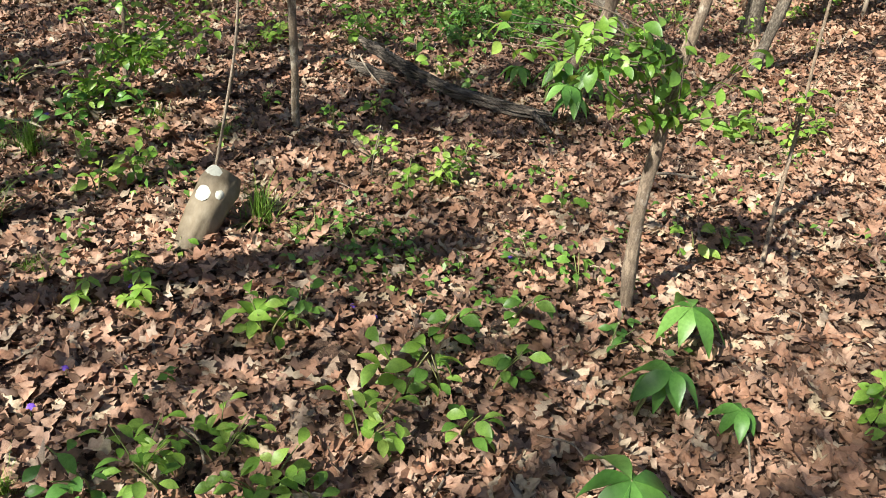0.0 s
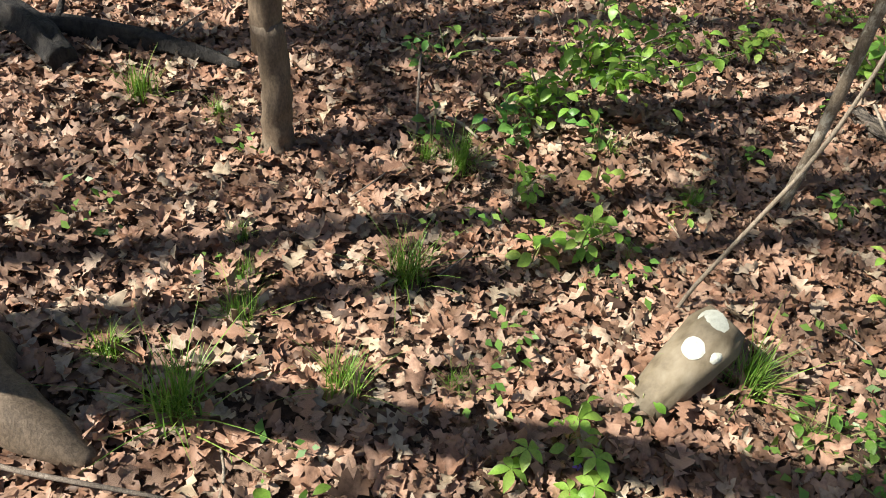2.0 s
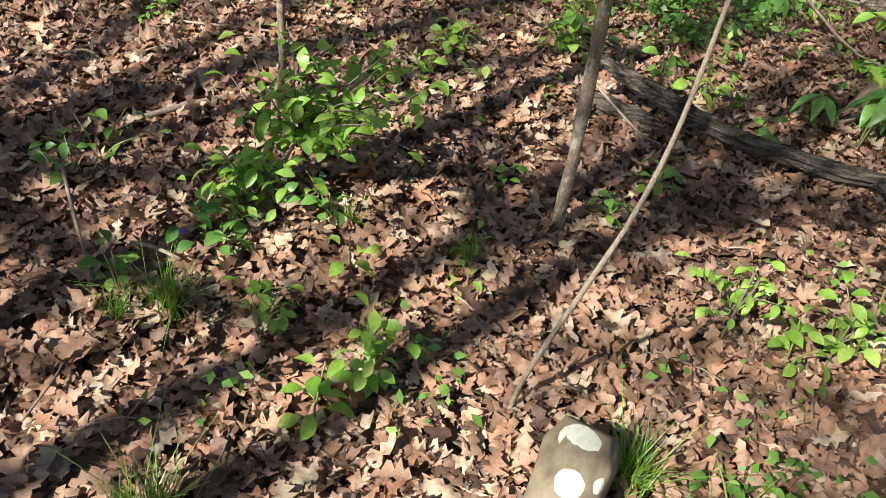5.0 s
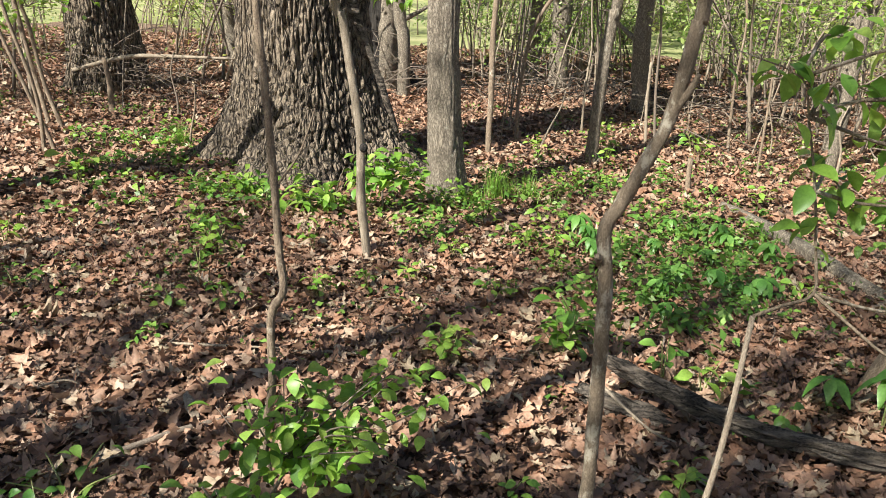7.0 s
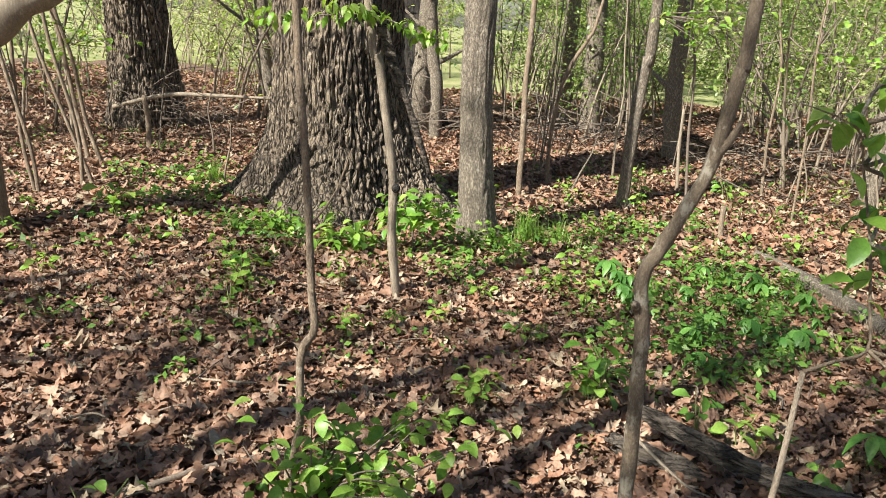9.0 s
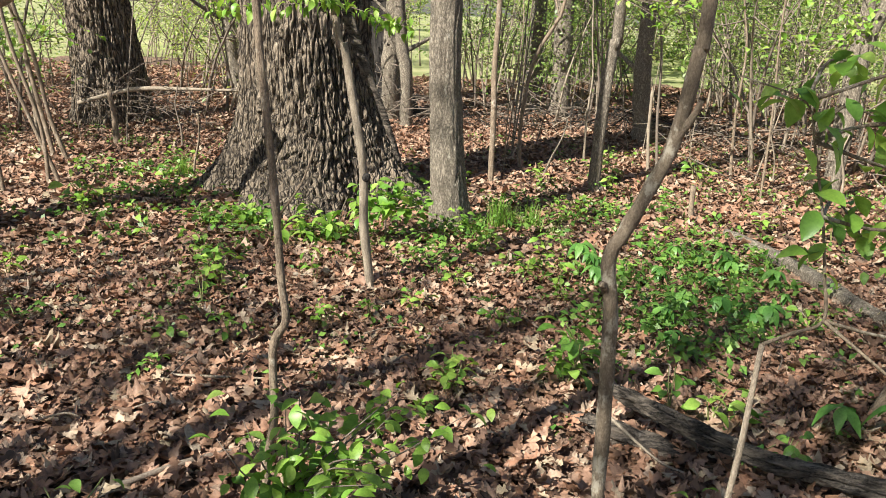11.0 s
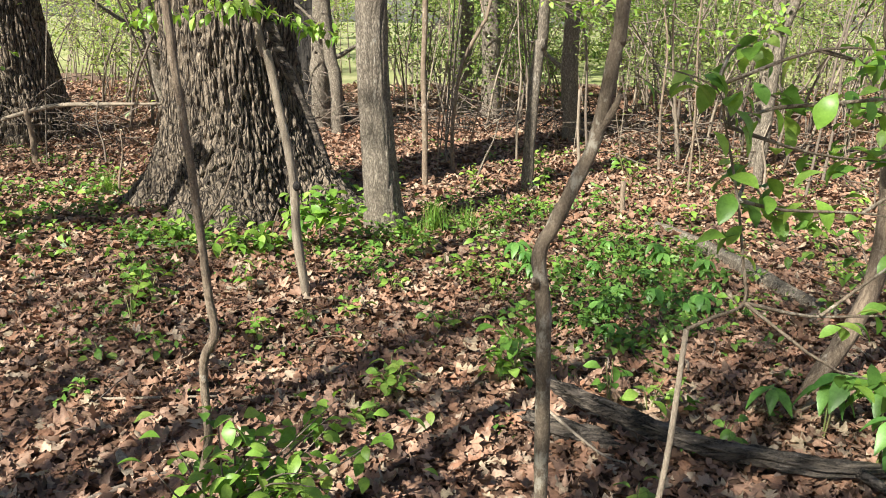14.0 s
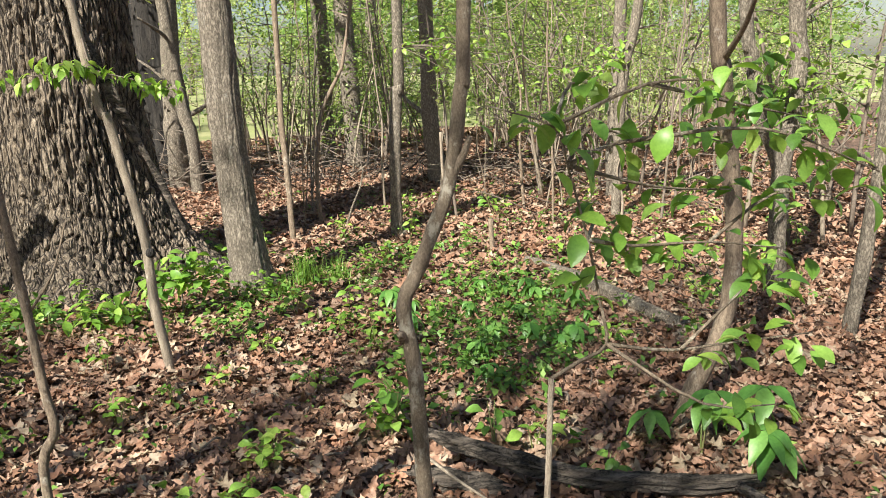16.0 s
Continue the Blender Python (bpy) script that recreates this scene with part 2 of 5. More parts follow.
def tube(points, radii, sides=8, steps=4, rough=0.0, seed=0.0):
    """Vertices and faces of a round, slightly uneven stem along the points."""
    line, rad = smooth_line(points, radii, steps)
    verts, faces = [], []
    side = Vector((1, 0, 0))
    for i, (c, r) in enumerate(zip(line, rad)):
        c = Vector(c)
        d = Vector(line[min(i + 1, len(line) - 1)]) - Vector(line[max(i - 1, 0)])
        d = d.normalized() if d.length > 1e-9 else Vector((0, 0, 1))
        side = side - d * side.dot(d)
        side = side.normalized() if side.length > 1e-4 else d.orthogonal().normalized()
        up = d.cross(side)
        for k in range(sides):
            a = 2 * math.pi * k / sides
            q = r * (1 + rough * noise.noise((math.cos(a) * 1.5 + seed, math.sin(a) * 1.5, i * 0.35 + seed)))
            verts.append(c + side * (q * math.cos(a)) + up * (q * math.sin(a)))
    n = len(line)
    for i in range(n - 1):
        for k in range(sides):
            k2 = (k + 1) % sides
            faces.append((i * sides + k, i * sides + k2, (i + 1) * sides + k2, (i + 1) * sides + k))
    faces.append(tuple(range(sides - 1, -1, -1)))
    faces.append(tuple((n - 1) * sides + k for k in range(sides)))
    return verts, faces


def tube_mesh(name, points, radii, mat, sides=8, steps=4, rough=0.15, seed=0.0):
    v, f = tube(points, radii, sides, steps, rough, seed)
    return mesh_of(name, v, f, mat, True)


def join(pieces):
    verts, faces = [], []
    for v, f in pieces:
        o = len(verts)
        verts += list(v)
        faces += [tuple(i + o for i in g) for g in f]
    return verts, faces


def blade(widths, droop=0.2, fold=0.25, twist=0.0, jag=0.0, rng=random):
    """A leaf of length 1 along +x, three vertices a row: edge, rib, edge."""
    n = len(widths) - 1
    verts, faces = [], []
    for i, w in enumerate(widths):
        u = i / n
        z = 0.12 * math.sin(u * math.pi) * (1 - droop) - droop * u * u
        for s in (-1, 0, 1):
            wob = 1 + jag * (rng.random() - 0.5) if s else 1
            verts.append((u + (0.03 * s * s if s else 0), s * w * wob, z + fold * abs(s) * w * 0.6 + twist * s * w * u))
    for i in range(n):
        a = i * 3
        faces += [(a, a + 1, a + 4, a + 3), (a + 1, a + 2, a + 5, a + 4)]
    return verts, faces


OVATE = (0.012, 0.11, 0.2, 0.26, 0.285, 0.26, 0.17, 0.01)
LANCE = (0.015, 0.13, 0.22, 0.26, 0.23, 0.13, 0.01)
OAK = (0.012, 0.03, 0.16, 0.08, 0.23, 0.27, 0.1, 0.25, 0.09, 0.13, 0.01)


def leaf_meshes(name, widths, mat, count, droops=(0.0, 0.5), fold=(0.15, 0.5)):
    rng = random.Random(name)
    out = []
    for _ in range(count):
        v, f = blade(widths, rng.uniform(*droops), rng.uniform(*fold), rng.uniform(-0.3, 0.3), 0.12, rng)
        out.append(mesh_of(name, v, f, mat, True))
    return out


LEAVES = {"mid": leaf_meshes("leaf", OVATE, M_LEAF, 4), "bright": leaf_meshes("leaf", OVATE, M_LEAF_BRIGHT, 4),
          "dark": leaf_meshes("leaf", OVATE, M_LEAF_DARK, 4), "lance": leaf_meshes("leaflet", LANCE, M_LEAF_DARK, 4, (0.3, 0.9)),
          "lance_bright": leaf_meshes("leaflet", LANCE, M_LEAF_BRIGHT, 4, (0.1, 0.5))}


def put_leaf(parent, kind, at, yaw, pitch, size, rng, roll=None, name="leaf"):
    r = rng.uniform(-35, 35) if roll is None else roll
    m = Matrix.Translation(at) @ Matrix.Rotation(yaw, 4, "Z") @ Matrix.Rotation(-radians(pitch), 4, "Y") @ Matrix.Rotation(radians(r), 4, "X") @ Matrix.Diagonal((size, size, size, 1))
    return part(name, rng.choice(LEAVES[kind]), parent, m=m)


def leafy_mesh(name, spots, mat, seed, size=(0.05, 0.09)):
    """Many small four-sided leaves in one mesh, round the spots (centre, spread, count)."""
    rng = np.random.default_rng(seed)
    cs = []
    for c, spread, n in spots:
        cs.append(np.array(c) + rng.normal(0, 1, (n, 3)) * np.array(spread))
    c = np.concatenate(cs)
    n = len(c)
    d = rng.normal(0, 1, (n, 3)) * (1, 1, 0.55)
    d /= np.linalg.norm(d, axis=1)[:, None]
    s = np.cross(d, rng.normal(0, 0.5, (n, 3)) + (0, 0, 1.0))
    s /= np.linalg.norm(s, axis=1)[:, None] + 1e-9
    nz = np.cross(s, d)
    L = rng.uniform(*size, n)[:, None]
    v = np.stack([c, c + d * L * 0.45 + s * L * 0.3 + nz * L * 0.08, c + d * L - nz * L * 0.1, c + d * L * 0.45 - s * L * 0.3 + nz * L * 0.08], 1).reshape(-1, 3)
    me = bpy.data.meshes.new(name)
    me.vertices.add(4 * n)
    me.vertices.foreach_set("co", v.astype(np.float32).ravel())
    fill(me, np.arange(4 * n).reshape(n, 4))
    me.materials.append(mat)
    return me


def fill(me, quads):
    """Quads into a mesh whose vertices are set."""
    n = len(quads)
    me.loops.add(4 * n)
    me.loops.foreach_set("vertex_index", np.asarray(quads, np.int32).ravel())
    me.polygons.add(n)
    me.polygons.foreach_set("loop_start", np.arange(0, 4 * n, 4, dtype=np.int32))
    me.polygons.foreach_set("loop_total", np.full(n, 4, np.int32))
    me.update(calc_edges=True)
    me.validate()


# ---- ground ----
def build_ground():
    axis = np.sinh(np.linspace(-6.2, 6.2, 261)) * 0.75
    xs, ys = axis - 1.0, axis + 5.0
    gx, gy = np.meshgrid(xs, ys)
    gz = ground_z(gx, gy) - 0.006
    rng = np.random.default_rng(3)
    near = np.exp(-((gx + 1) ** 2 + (gy - 6) ** 2) / 90.0)
    gz = gz + near * rng.uniform(-0.012, 0.012, gz.shape)
    n = len(xs)
    idx = np.arange(n * n).reshape(n, n)
    quads = np.stack([idx[:-1, :-1], idx[:-1, 1:], idx[1:, 1:], idx[1:, :-1]], -1).reshape(-1, 4)
    me = bpy.data.meshes.new("ground")
    me.vertices.add(n * n)
    me.vertices.foreach_set("co", np.stack([gx, gy, gz], -1).astype(np.float32).ravel())
    fill(me, quads)
    me.materials.append(M_SOIL)
    me.materials.append(M_MEADOW)
    cy = (gy[:-1, :-1] + gy[1:, 1:]).ravel() / 2
    cx = (gx[:-1, :-1] + gx[1:, 1:]).ravel() / 2
    edge = 19.0 + 1.5 * np.sin(cx * 0.6) + 0.25 * np.abs(cx)
    me.polygons.foreach_set("material_index", ((cy > edge) & (cy < 300)).astype(np.int32))
    me.polygons.foreach_set("use_smooth", np.ones(len(quads), bool))
    ob = new("ground", me)
    return tagged(ob, "brown forest floor of leaf mould, sunny meadow beyond the wood", "ground", kind="structure")


def scatter_leaves(name, count, xr, yr, widths, size, seed, tilt, lift, far=False):
    """Fallen leaves lying every way on the forest floor, joined in one mesh."""
    rng = np.random.default_rng(seed)
    n, rows = count, len(widths)
    x, y = rng.uniform(*xr, n), rng.uniform(*yr, n)
    L = rng.uniform(*size, n)
    u = np.linspace(0, 1, rows)
    w = np.array(widths)
    asym = rng.uniform(0.78, 1.22, (n, rows, 2))
    curl, cup, wave = rng.normal(0.1, 0.6, n), rng.normal(0.3, 1.15, n), rng.uniform(0, 6.28, n)
    v = np.zeros((n, rows, 3, 3))
    slim = rng.uniform(0.6, 1.15, n)[:, None]
    bend = rng.normal(0, 0.12, n)[:, None]
    for k, s in enumerate((-1, 0, 1)):
        ww = w[None, :] * slim * (asym[:, :, 0 if s < 0 else 1] if s else 0)
        v[:, :, k, 0] = u[None, :] - 0.5 + (0.05 * ww if s else 0)
        v[:, :, k, 1] = s * ww + bend * (u[None, :] - 0.5) ** 2 * 4
        v[:, :, k, 2] = curl[:, None] * (u[None, :] - 0.5) ** 2 + cup[:, None] * ww ** 2 * 1.6 + 0.06 * np.sin(8 * u[None, :] + wave[:, None] + 1.4 * s) + rng.normal(0, 0.026, (n, rows))
    v *= L[:, None, None, None]
    yaw, p, r = rng.uniform(0, 6.283, n), rng.normal(0, tilt, n), rng.normal(0, tilt, n)
    cy, sy, cp, sp, cr, sr = np.cos(yaw), np.sin(yaw), np.cos(p), np.sin(p), np.cos(r), np.sin(r)
    R = np.stack([np.stack([cy * cp, cy * sp * sr - sy * cr, cy * sp * cr + sy * sr], -1), np.stack([sy * cp, sy * sp * sr + cy * cr, sy * sp * cr - cy * sr], -1),
                  np.stack([-sp, cp * sr, cp * cr], -1)], -2)
    v = np.einsum("nij,nrkj->nrki", R, v)
    v[..., 0] += x[:, None, None]
    v[..., 1] += y[:, None, None]
    v[..., 2] += (ground_z(x, y) + rng.uniform(0.004, lift, n))[:, None, None]
    idx = np.arange(n * rows * 3).reshape(n, rows, 3)
    quads = np.stack([idx[:, :-1, :-1], idx[:, 1:, :-1], idx[:, 1:, 1:], idx[:, :-1, 1:]], -1).reshape(-1, 4)
    me = bpy.data.meshes.new(name)
    me.vertices.add(n * rows * 3)
    me.vertices.foreach_set("co", v.astype(np.float32).ravel())
    fill(me, quads)
    me.polygons.foreach_set("use_smooth", np.ones(len(me.polygons), bool))
    me.materials.append(M_DEAD)
    return me


build_ground()
OAK_FAR = (0.02, 0.26, 0.14, 0.3, 0.02)
litter = tagged(new("leaf_litter", scatter_leaves("leaf_litter", 36000, (-4.0, 3.0), (0.9, 6.6), OAK, (0.05, 0.135), 11, 0.22, 0.04)),
                "thick litter of dry brown lobed oak leaves on the ground", "leaf litter", kind="stuff")
litter_far = tagged(new("leaf_litter", scatter_leaves("leaf_litter", 52000, (-8.5, 7.5), (6.5, 14.0), OAK_FAR, (0.05, 0.12), 12, 0.24, 0.05)),
                    "dry brown oak leaves scattered under the farther trees", "leaf litter", kind="stuff")
tagged(new("leaf_litter", scatter_leaves("leaf_litter", 30000, (-11.0, 12.0), (14.0, 20.0), (0.03, 0.3, 0.03), (0.08, 0.17), 13, 0.2, 0.03)),
       "dry brown leaves at the edge of the wood", "leaf litter", kind="stuff")

for xr, yr, seed in (((3.0, 7.5), (-3.5, 6.5), 14), ((-8.5, -4.0), (-3.5, 6.5), 15), ((-4.0, 3.0), (-3.5, 0.9), 16)):
    tagged(new("leaf_litter", scatter_leaves("leaf_litter", 7000, xr, yr, (0.03, 0.28, 0.2, 0.02), (0.06, 0.13), seed, 0.28, 0.045)),
           "dry brown oak leaves strewn round the walk", "leaf litter", kind="stuff")


# ---- trees ----
def bark_trunk(name, axis, radii, mat, sides, rings, ridge, depth, flare=0.0, lobes=5, seed=0.0):
    """A thick trunk: rings up a bent axis, with root flare and furrowed bark."""
    line, rad = smooth_line(axis, radii, max(2, rings // (len(axis) - 1)))
    verts, faces = [], []
    for c, r in zip(line, rad):
        z = c[2]
        for k in range(sides):
            a = 2 * math.pi * k / sides
            ca, sa = math.cos(a), math.sin(a)
            root = flare * math.exp(-max(z, 0) * 3.2) * (0.5 + 0.5 * math.cos(lobes * a + seed + 0.8 * math.sin(2 * a)))
            rr = r * (1 + root + 0.05 * noise.noise((ca * 1.2 + seed, sa * 1.2, z * 0.8)))
            q = ridge * r * 0.5
            warp = 0.35 * noise.noise((ca * 3 + seed, sa * 3, z * 1.7))
            e = min(1.0, 4.5 * abs(noise.noise((ca * q + warp, sa * q + warp, z * 2.4 + seed))))
            cut = min(1.0, 3.0 * abs(noise.noise((ca * q * 0.7 + 9, sa * q * 0.7, z * 8.0 + 0.5 * warp))))
            rr += depth * (e * (0.7 + 0.3 * cut) - 0.6) + depth * 0.3 * noise.noise((ca * 55 * r, sa * 55 * r, z * 20 + seed))
            verts.append((c[0] + rr * ca, c[1] + rr * sa, z))
    n = len(line)
    for i in range(n - 1):
        for k in range(sides):
            k2 = (k + 1) % sides
            faces.append((i * sides + k, i * sides + k2, (i + 1) * sides + k2, (i + 1) * sides + k))
    return mesh_of(name, verts, faces, mat, True)


def crown_spots(rng, centre, size, clumps, per):
    out = []
    for _ in range(clumps):
        a, e, q = rng.uniform(0, 6.283), rng.uniform(-1, 1), rng.random() ** 0.4
        k = math.sqrt(1 - e * e)
        out.append(((centre[0] + size[0] * q * k * math.cos(a), centre[1] + size[1] * q * k * math.sin(a), centre[2] + size[2] * q * e), (0.22, 0.22, 0.14), per))
    return out


def limbs(rng, start, centre, size, count, r0):
    pieces = []
    for i in range(count):
        a = 6.283 * i / count + rng.uniform(-0.4, 0.4)
        end = (centre[0] + size[0] * 0.85 * math.cos(a), centre[1] + size[1] * 0.85 * math.sin(a), centre[2] + size[2] * rng.uniform(-0.3, 0.7))
        mid = tuple((s + e) / 2 + rng.uniform(-0.25, 0.25) for s, e in zip(start, end))
        pieces.append(tube([start, mid, end], [r0, r0 * 0.6, r0 * 0.15], 6, 4, 0.1, i))
    return pieces


oak = thing("oak_tree", "huge old oak with deeply furrowed dark bark and flaring roots", "tree", pose(0, 0, 0))
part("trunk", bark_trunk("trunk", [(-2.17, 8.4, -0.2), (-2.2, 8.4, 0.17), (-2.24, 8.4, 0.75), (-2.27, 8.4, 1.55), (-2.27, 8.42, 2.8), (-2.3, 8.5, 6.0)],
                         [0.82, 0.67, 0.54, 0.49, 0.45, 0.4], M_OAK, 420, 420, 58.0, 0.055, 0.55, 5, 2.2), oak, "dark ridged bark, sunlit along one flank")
rngo = random.Random(5)
for v, f in limbs(rngo, (-2.3, 8.5, 5.8), (-2.3, 8.5, 8.5), (3.2, 3.2, 2.0), 6, 0.2):
    part("limb", mesh_of("limb", v, f, M_OAK, True), oak)
part("crown", leafy_mesh("crown", crown_spots(rngo, (-2.3, 8.5, 8.6), (3.4, 3.4, 1.8), 45, 36), M_FOLIAGE, 21, (0.08, 0.13)), oak)

oak_b = thing("oak_tree", "broad old oak with sunlit bark among dead twigs", "tree", pose(0, 0, 0))
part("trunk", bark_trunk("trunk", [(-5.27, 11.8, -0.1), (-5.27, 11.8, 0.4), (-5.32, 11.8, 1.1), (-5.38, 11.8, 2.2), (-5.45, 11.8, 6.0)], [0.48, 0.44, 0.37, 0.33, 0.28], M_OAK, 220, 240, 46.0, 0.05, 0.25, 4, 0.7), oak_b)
for v, f in limbs(rngo, (-5.45, 11.8, 5.8), (-5.4, 11.8, 8.2), (2.6, 2.6, 1.8), 5, 0.14):
    part("limb", mesh_of("limb", v, f, M_OAK, True), oak_b)
part("crown", leafy_mesh("crown", crown_spots(rngo, (-5.4, 11.8, 8.4), (2.8, 2.8, 1.6), 30, 36), M_FOLIAGE, 22, (0.08, 0.13)), oak_b)

# the shade round this trunk is put into its near-black bark colour
dark_tree = thing("oak_tree", "thick old tree behind the oak, black shade put into its bark", "tree", pose(0, 0, 0))
part("trunk", bark_trunk("trunk", [(-1.85, 13.5, -0.1), (-1.95, 13.5, 0.7), (-2.05, 13.5, 1.8), (-2.1, 13.5, 6.0)], [0.42, 0.3, 0.26, 0.2], M_DARK_SHADED_BARK, 60, 80, 16.0, 0.03, 0.2, 4, 1.7), dark_tree)

trunk2 = thing("tree", "straight grey tree with finely scaled bark beside the oak", "tree", pose(0, 0, 0))
part("trunk", bark_trunk("trunk", [(-1.03, 7.55, -0.1), (-1.08, 7.55, 0.3), (-1.12, 7.55, 0.84), (-1.15, 7.55, 1.6), (-1.2, 7.6, 6.0)], [0.15, 0.125, 0.115, 0.11, 0.09], M_BARK, 96, 300, 70.0, 0.008, 0.25, 4, 0.3), trunk2)


def pole(label, points, r0, r1, mat, name="sapling", category="sapling", top=None, sides=8, group="", base=True, twigs=0):
    """A slim stem that goes on above the points it is known by."""
    ob = thing(name, label, category, pose(0, 0, 0), group)
    pts = [tuple(p) for p in points]
    if base and pts[0][2] > -0.02:
        p = pts[0]
        pts = [(p[0], p[1], -0.06)] + (pts if p[2] > 0.12 else [(p[0], p[1], p[2] + 0.03)] + pts[1:])
    if top:
        a, b = pts[-2], pts[-1]
        k = (top - b[2]) / max(0.05, b[2] - a[2])
        k = min(k, 6.0)
        pts.append((b[0] + (b[0] - a[0]) * k * 0.6, b[1] + (b[1] - a[1]) * k * 0.6, top))
    n = len(pts)
    radii = [r0 + (r1 - r0) * i / (n - 1) for i in range(n)]
    radii[0] *= 1.35
    part("trunk", tube_mesh("trunk", pts, radii, mat, sides, 6, 0.25, points[0][0]), ob)
    rng = random.Random(label + str(points[0]))
    for k in range(twigs):
        i = n - 2 - k % 2
        a, b, t = pts[i], pts[i + 1], rng.uniform(0.1, 0.7)
        c = [p + (q - p) * t for p, q in zip(a, b)]
        turn, ln = rng.uniform(0, 6.283), rng.uniform(0.25, 0.7)
        tip = (c[0] + ln * math.cos(turn), c[1] + ln * math.sin(turn), c[2] + ln * rng.uniform(0.3, 0.9))
        mid = tuple((p + q) / 2 + rng.uniform(-0.05, 0.05) for p, q in zip(c, tip))
        part("branch", tube_mesh("branch", [tuple(c), mid, tip], [r1 * 0.45, r1 * 0.32, r1 * 0.15], mat, 6, 4, 0.2, turn), ob)
    return ob


kink = pole("thin crooked sapling rising out of a green bush", [(-1.63, 3.95, 0.0), (-1.66, 4.0, 0.19), (-1.63, 4.0, 0.36), (-1.63, 4.0, 0.55), (-1.62, 4.0, 0.62), (-1.59, 4.0, 0.68), (-1.6, 4.0, 0.79), (-1.61, 4.0, 0.99), (-1.63, 4.0, 1.26), (-1.65, 4.0, 1.54)], 0.0135, 0.0105, M_STEM, top=2.6)
bend = pole("sapling with a sharp bend halfway up its mottled trunk", [(-0.71, 3.75, 0.0), (-0.71, 3.75, 0.31), (-0.72, 3.75, 0.61), (-0.73, 3.75, 0.83), (-0.75, 3.75, 0.98), (-0.72, 3.75, 1.05), (-0.68, 3.75, 1.14), (-0.63, 3.75, 1.27), (-0.6, 3.75, 1.47), (-0.59, 3.75, 1.59)], 0.0205, 0.0165, M_MOTTLE, top=2.6)
knot = pole("pale smooth sapling with a dark knot in front of the oak", [(-1.52, 6.04, 0.0), (-1.56, 6.04, 0.39), (-1.57, 6.04, 0.72), (-1.62, 6.04, 1.03), (-1.67, 6.04, 1.32), (-1.73, 6.04, 1.56)], 0.027, 0.02, M_PALE, top=3.5)
thin = pole("slim straight tree with smooth sunlit bark", [(0.3, 8.83, 0.0), (0.26, 8.83, -0.0), (0.26, 8.83, 0.47), (0.28, 8.83, 0.97), (0.31, 8.83, 1.35), (0.33, 8.83, 1.68)], 0.06, 0.046, M_BARK, "tree", "tree", 6.0, 12)
tree4 = pole("young grey-brown tree rooted in leaf litter", [(-2.4, 2.945, 0.0), (-2.4, 2.945, 0.14), (-2.4, 2.945, 0.28), (-2.425, 2.945, 0.48), (-2.43, 2.945, 0.67)], 0.058, 0.049, M_SMOOTH, "tree", "tree", 4.0, 14)
